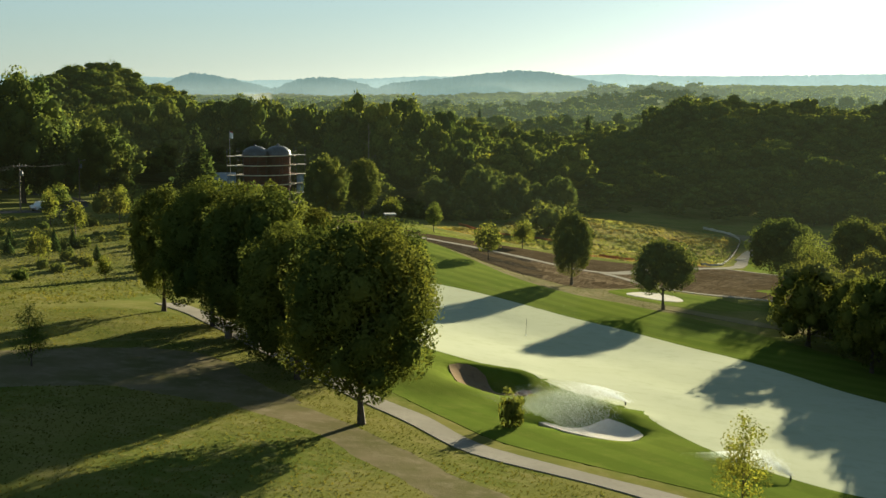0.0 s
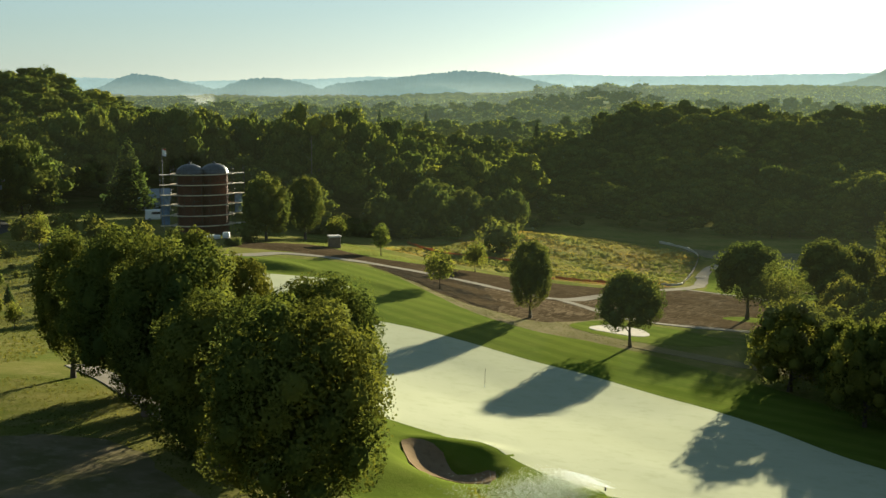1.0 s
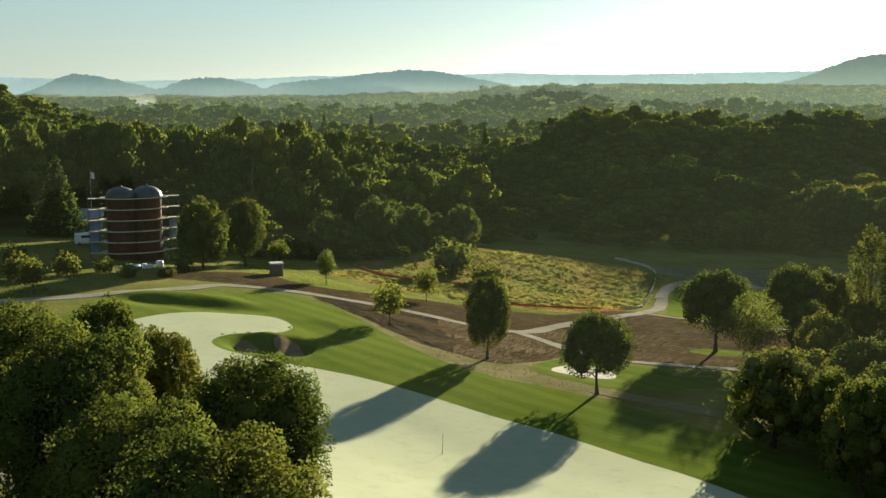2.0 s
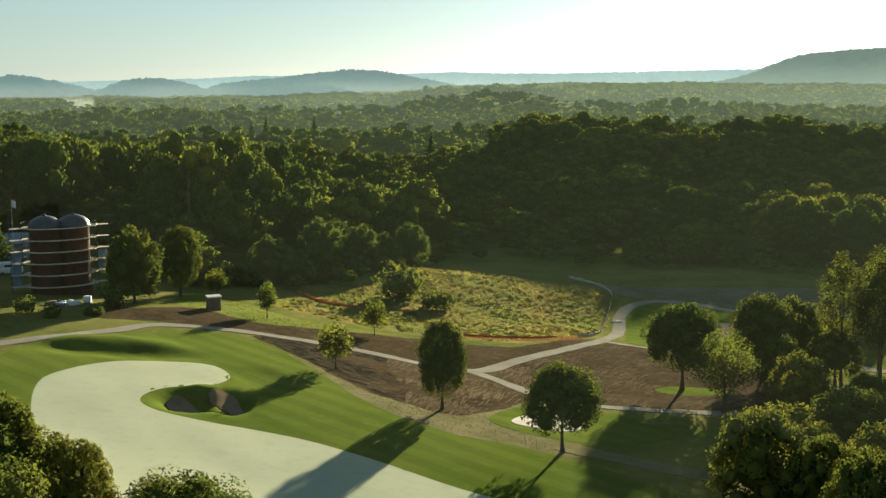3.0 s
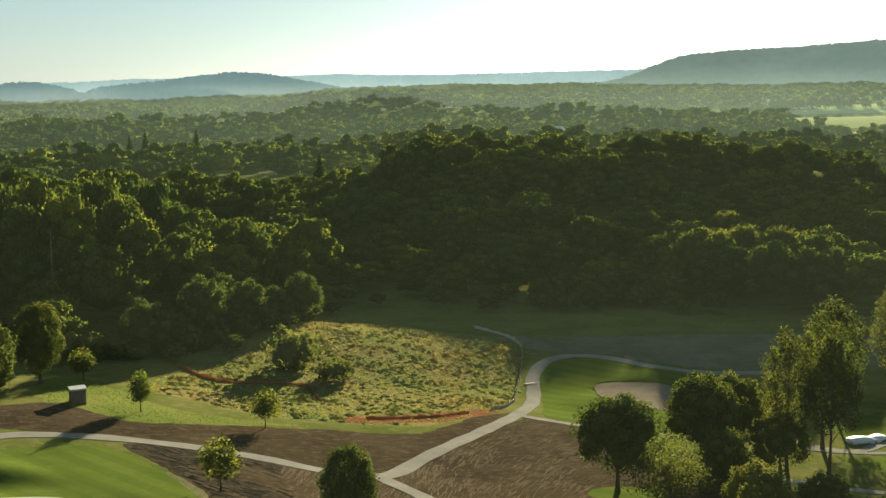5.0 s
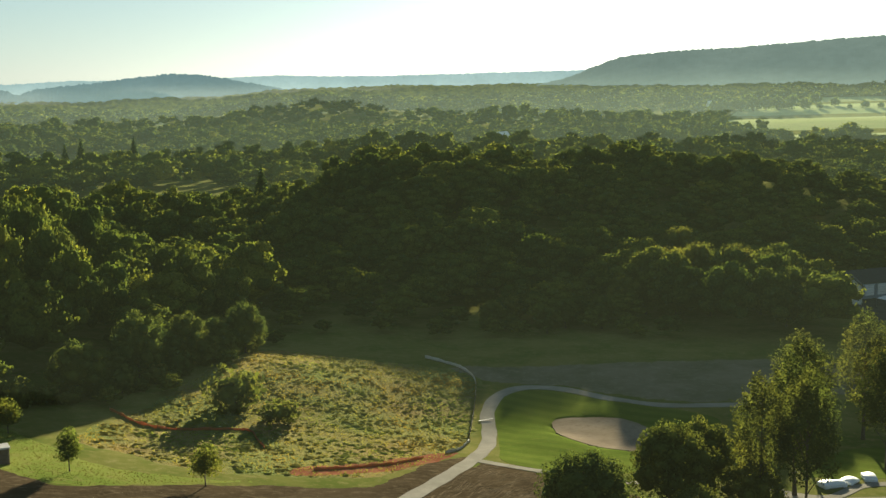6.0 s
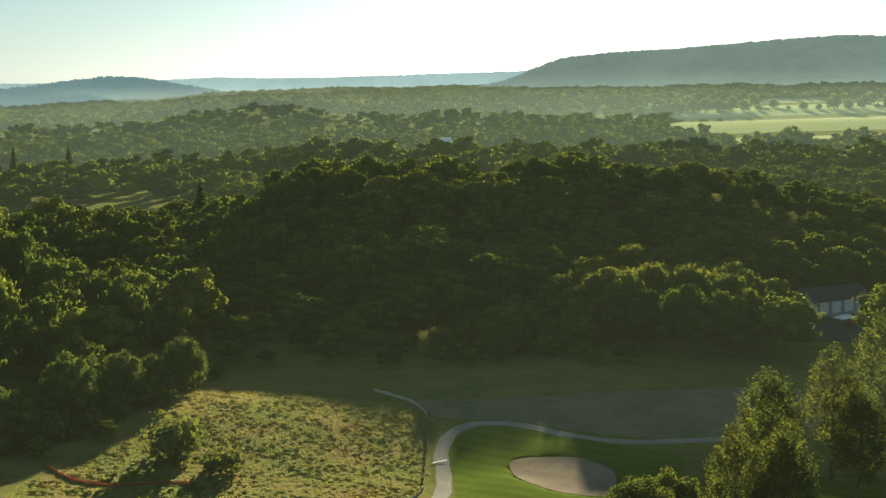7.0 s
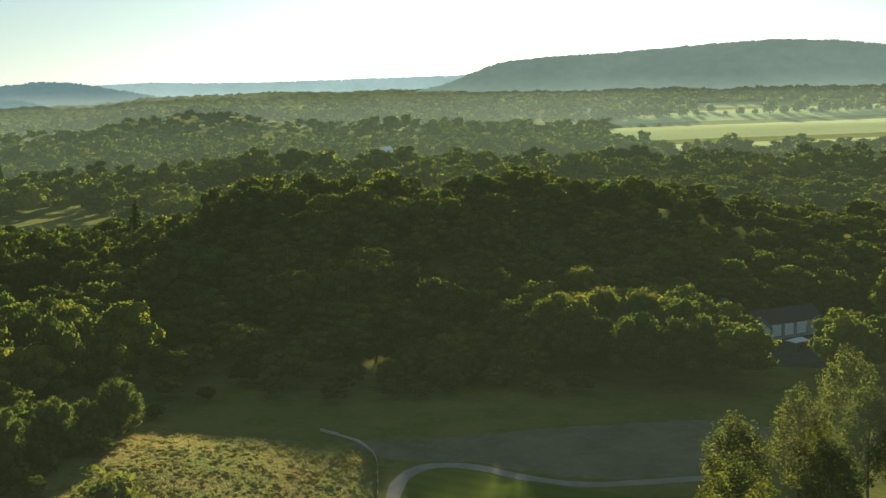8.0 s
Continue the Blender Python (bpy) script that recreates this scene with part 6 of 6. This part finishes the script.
part("trunk", rod((0, 0, 0), (0.25, 0, 23.0), 0.19, 9, 0.06), WOOD, snag, "", True)
for z, a, w in ((13.0, 0.4, 2.2), (16.5, 2.7, 1.7), (19.5, 1.2, 1.3), (21.2, 4.1, 0.9)):
    part("branch", rod((0.2, 0, z), (0.2 + w * math.cos(a), w * math.sin(a), z + 1.3), 0.07, 6, 0.03), WOOD, snag)
for k, (x, y, w, d, h) in enumerate(HEAPS):
    heap = thing("covered_heap", pose(x, y, at(x, y) + 0.02, 0, 0, 33 * k), "low heap under a white tarpaulin", "heap", "covered heaps")
    bm = box(w, d, h, 0, 0, 0, 0.25)
    bmesh.ops.subdivide_edges(bm, edges=list(bm.edges), cuts=2, use_grid_fill=True)
    for v in bm.verts:
        v.co.z *= 1 - 0.45 * min(1.0, (abs(v.co.x) / w + abs(v.co.y) / d))
        v.co.z += 0.05 * math.sin(4 * v.co.x + 3 * v.co.y + k)
    part("sheet", bm, WHITE, heap, "creased white tarpaulin", True)
    part("weight", rod((-w * 0.3, -d * 0.5, 0.1), (w * 0.3, -d * 0.52, 0.1), 0.1, 8), WOOD, heap, "log along the sheet's edge")

# ---------------------------------------------------------------- grass and weeds


def tufts(name, label, outline, count, size, height, material, seed, blades=4, skip=None):
    """Many small clumps of weeds over an area."""
    r = np.random.default_rng(seed)
    lo, hi = outline.min(0), outline.max(0)
    p = lo + r.random((count * 3, 2)) * (hi - lo)
    p = p[inside(p, outline, 0.3)]
    if skip:
        for s in SURFACES:
            if s[2] > skip - 1:
                p = p[~inside(p, s[1], -0.5)]
    p = p[:count]
    n = len(p)
    base = np.column_stack([p, land(p[:, 0], p[:, 1])])
    vs = []
    big = r.uniform(0.5, 1.5, n) ** 1.5
    for k in range(blades):
        a = r.uniform(0, 6.28, n)
        out = np.column_stack([np.cos(a), np.sin(a), np.zeros(n)]) * (size * big)[:, None]
        side = np.column_stack([-np.sin(a), np.cos(a), np.zeros(n)]) * (size * 0.62 * big)[:, None]
        up = np.column_stack([np.zeros(n), np.zeros(n), height * big * r.uniform(0.6, 1.2, n)])
        vs.append(np.stack([base - 0.05, base + out * 0.6 + side + up * 0.55, base + out + up, base + out * 0.6 - side + up * 0.6], 1))
    v = np.stack(vs, 1).reshape(-1, 3)
    tagged(new(name, mesh_of(name, v, np.arange(len(v)).reshape(-1, 4), material, False)), label, "weeds", kind="stuff")


WEED = leaf_mat("meadow_weeds", (0.145, 0.155, 0.046), (0.190, 0.180, 0.066), (1.8, 1.7, 1.0), 0.40, patches=((0.90, 1.05, 0.8), (1.18, 0.92, 0.74)), patch_scale=0.06)
STRAW = leaf_mat("dry_grass", (0.078, 0.086, 0.021), (0.112, 0.106, 0.033), (1.5, 1.4, 0.9), 0.4)
tufts("meadow_weeds", "knee-high clumps of green and rusty meadow weeds", SURFACES[0][1], 16000, 0.10, 0.14, WEED, 8, 2)


def hummocks(outline, count, seed):
    """Low mounds of matted weeds that thin out and gather in drifts."""
    r = np.random.default_rng(seed)
    lo, hi = outline.min(0), outline.max(0)
    p = lo + r.random((count * 4, 2)) * (hi - lo)
    p = p[inside(p, outline, 0.6)]
    p = p[~inside(p, SURFACES[[s[0] for s in SURFACES].index("orange_soil")][1], -0.3)]
    drift = np.sin(p[:, 0] * 0.21 + 1.7 * np.sin(p[:, 1] * 0.13)) * np.sin(p[:, 1] * 0.34 + 0.9 * np.sin(p[:, 0] * 0.11)) + 0.6 * np.sin(p[:, 0] * 0.53 + p[:, 1] * 0.71)
    p = p[r.random(len(p)) < 0.55 + 0.45 * drift][:count]
    pv, pf, pn, base = [], [], [], 0
    temps = [leaf_cloud(np.random.default_rng(seed + k), [(0, 0, 0.1, 1, 0.7, 1, 0), (0.6, 0.2, 0.0, 0.6, 0.5, 0.7, 0)], 22, 0.3, (5, 3), (0.9, 1.08), 0.3) for k in range(4)]
    for x, y in p:
        v, f, nn = temps[r.integers(4)]
        a, s = r.uniform(-0.5, 0.5), r.uniform(0.35, 0.8) ** 1.2
        c, d = math.cos(a) * s, math.sin(a) * s
        pv.append(np.column_stack([v[:, 0] * c - v[:, 1] * d + x, v[:, 0] * d + v[:, 1] * c + y, v[:, 2] * s * r.uniform(0.15, 0.34) + at(x, y)]))
        pn.append(unit(0.45 * nn + np.array([0.0, 0.0, 1.0])))
        pf.append(f + base)
        base += len(v)
    tagged(new("weed_mounds", soften(mesh_of("weed_mounds", np.vstack(pv), np.vstack(pf), WEED), np.vstack(pn))), "matted mounds of olive and rusty meadow weeds", "weeds", kind="stuff")


hummocks(SURFACES[0][1], 2700, 41)
tufts("rough_grass", "uneven tufts of rough grass on the bank", ring([(-60, 70), (-58, 120), (-30, 125), (-14, 108), (0, 86), (20, 70), (34, 58), (10, 48), (-30, 50)], 4), 50000, 0.07, 0.06, STRAW, 9, 1, 1)
tufts("rough_grass", "uneven tufts of straw-coloured grass on the slope", ring([(-90, 130), (-86, 215), (-50, 235), (-40, 200), (-34, 150), (-44, 126)], 4), 26000, 0.14, 0.12, STRAW, 10, 1, 1)
tufts("rough_grass", "straw and grass tufts along the turf edge", next(q[1] for q in SURFACES if q[0] == "straw_bank"), 3000, 0.06, 0.05, STRAW, 14, 2, 2)
tufts("rough_grass", "uneven grass tufts on the lit bank", next(q[1] for q in SURFACES if q[5].startswith("lit bank")), 3500, 0.07, 0.07, STRAW, 15, 2, 2)


def furrows(name, label, outline, count, heading, seed):
    """Short raked ridges of paler soil that follow a heading; heading: plan angle in degrees at x, y."""
    r = np.random.default_rng(seed)
    lo, hi = outline.min(0), outline.max(0)
    p = lo + r.random((count * 4, 2)) * (hi - lo)
    p = p[inside(p, outline, 0.8)]
    for q in SURFACES:
        if q[2] > 2:
            p = p[~inside(p, q[1], -0.4)]
    swell = np.sin(p[:, 0] * 0.33 + 1.4 * np.sin(p[:, 1] * 0.19)) + 0.7 * np.sin(p[:, 1] * 0.41 + p[:, 0] * 0.23)
    p = p[r.random(len(p)) < 0.55 + 0.4 * swell][:count]
    n = len(p)
    a = np.radians(heading(p[:, 0], p[:, 1]) + r.normal(0, 4, n))
    along = np.column_stack([np.cos(a), np.sin(a)])
    across = np.column_stack([-np.sin(a), np.cos(a)])
    half, wide, high = r.uniform(0.6, 2.4, n), r.uniform(0.05, 0.13, n), r.uniform(0.03, 0.085, n)
    rows = []
    for s in (-1.0, -0.4, 0.3, 1.0):
        mid = p + along * (half * s)[:, None] + across * (r.normal(0, 0.07, n))[:, None]
        full = 1.0 - 0.85 * abs(s) ** 2
        for side, lift in ((-1, 0), (0, 1), (1, 0)):
            q = mid + across * (wide * side * (0.4 + 0.6 * full))[:, None]
            rows.append(np.column_stack([q, land(q[:, 0], q[:, 1]) + 0.02 + lift * high * full * r.uniform(0.6, 1.2, n)]))
    v = np.stack(rows, 1).reshape(-1, 3)
    f = np.array([(3 * i + j, 3 * i + 3 + j, 3 * i + 4 + j, 3 * i + 1 + j) for i in range(3) for j in range(2)])
    tagged(new(name, mesh_of(name, v, (f[None] + 12 * np.arange(n)[:, None, None]).reshape(-1, 4), RIDGE_SOIL)), label, "soil", kind="stuff")


RIDGE_SOIL = ground_mat("pale_ridge_soil", (0.080, 0.058, 0.035), (0.140, 0.105, 0.066), (0.22, 0.175, 0.115), 0.12, 0.9, relief=0.04)
SOILS = [q[1] for q in SURFACES if q[0] == "soil_patch"]
furrows("soil_ridges", "raked pale ridges over the bare brown soil", SOILS[1], 1900, lambda x, y: 74 - 1.0 * (x - 35), 51)
furrows("soil_ridges", "raked pale ridges over the sloping brown soil", SOILS[2], 1100, lambda x, y: np.where(x < 17, -38, 70), 52)
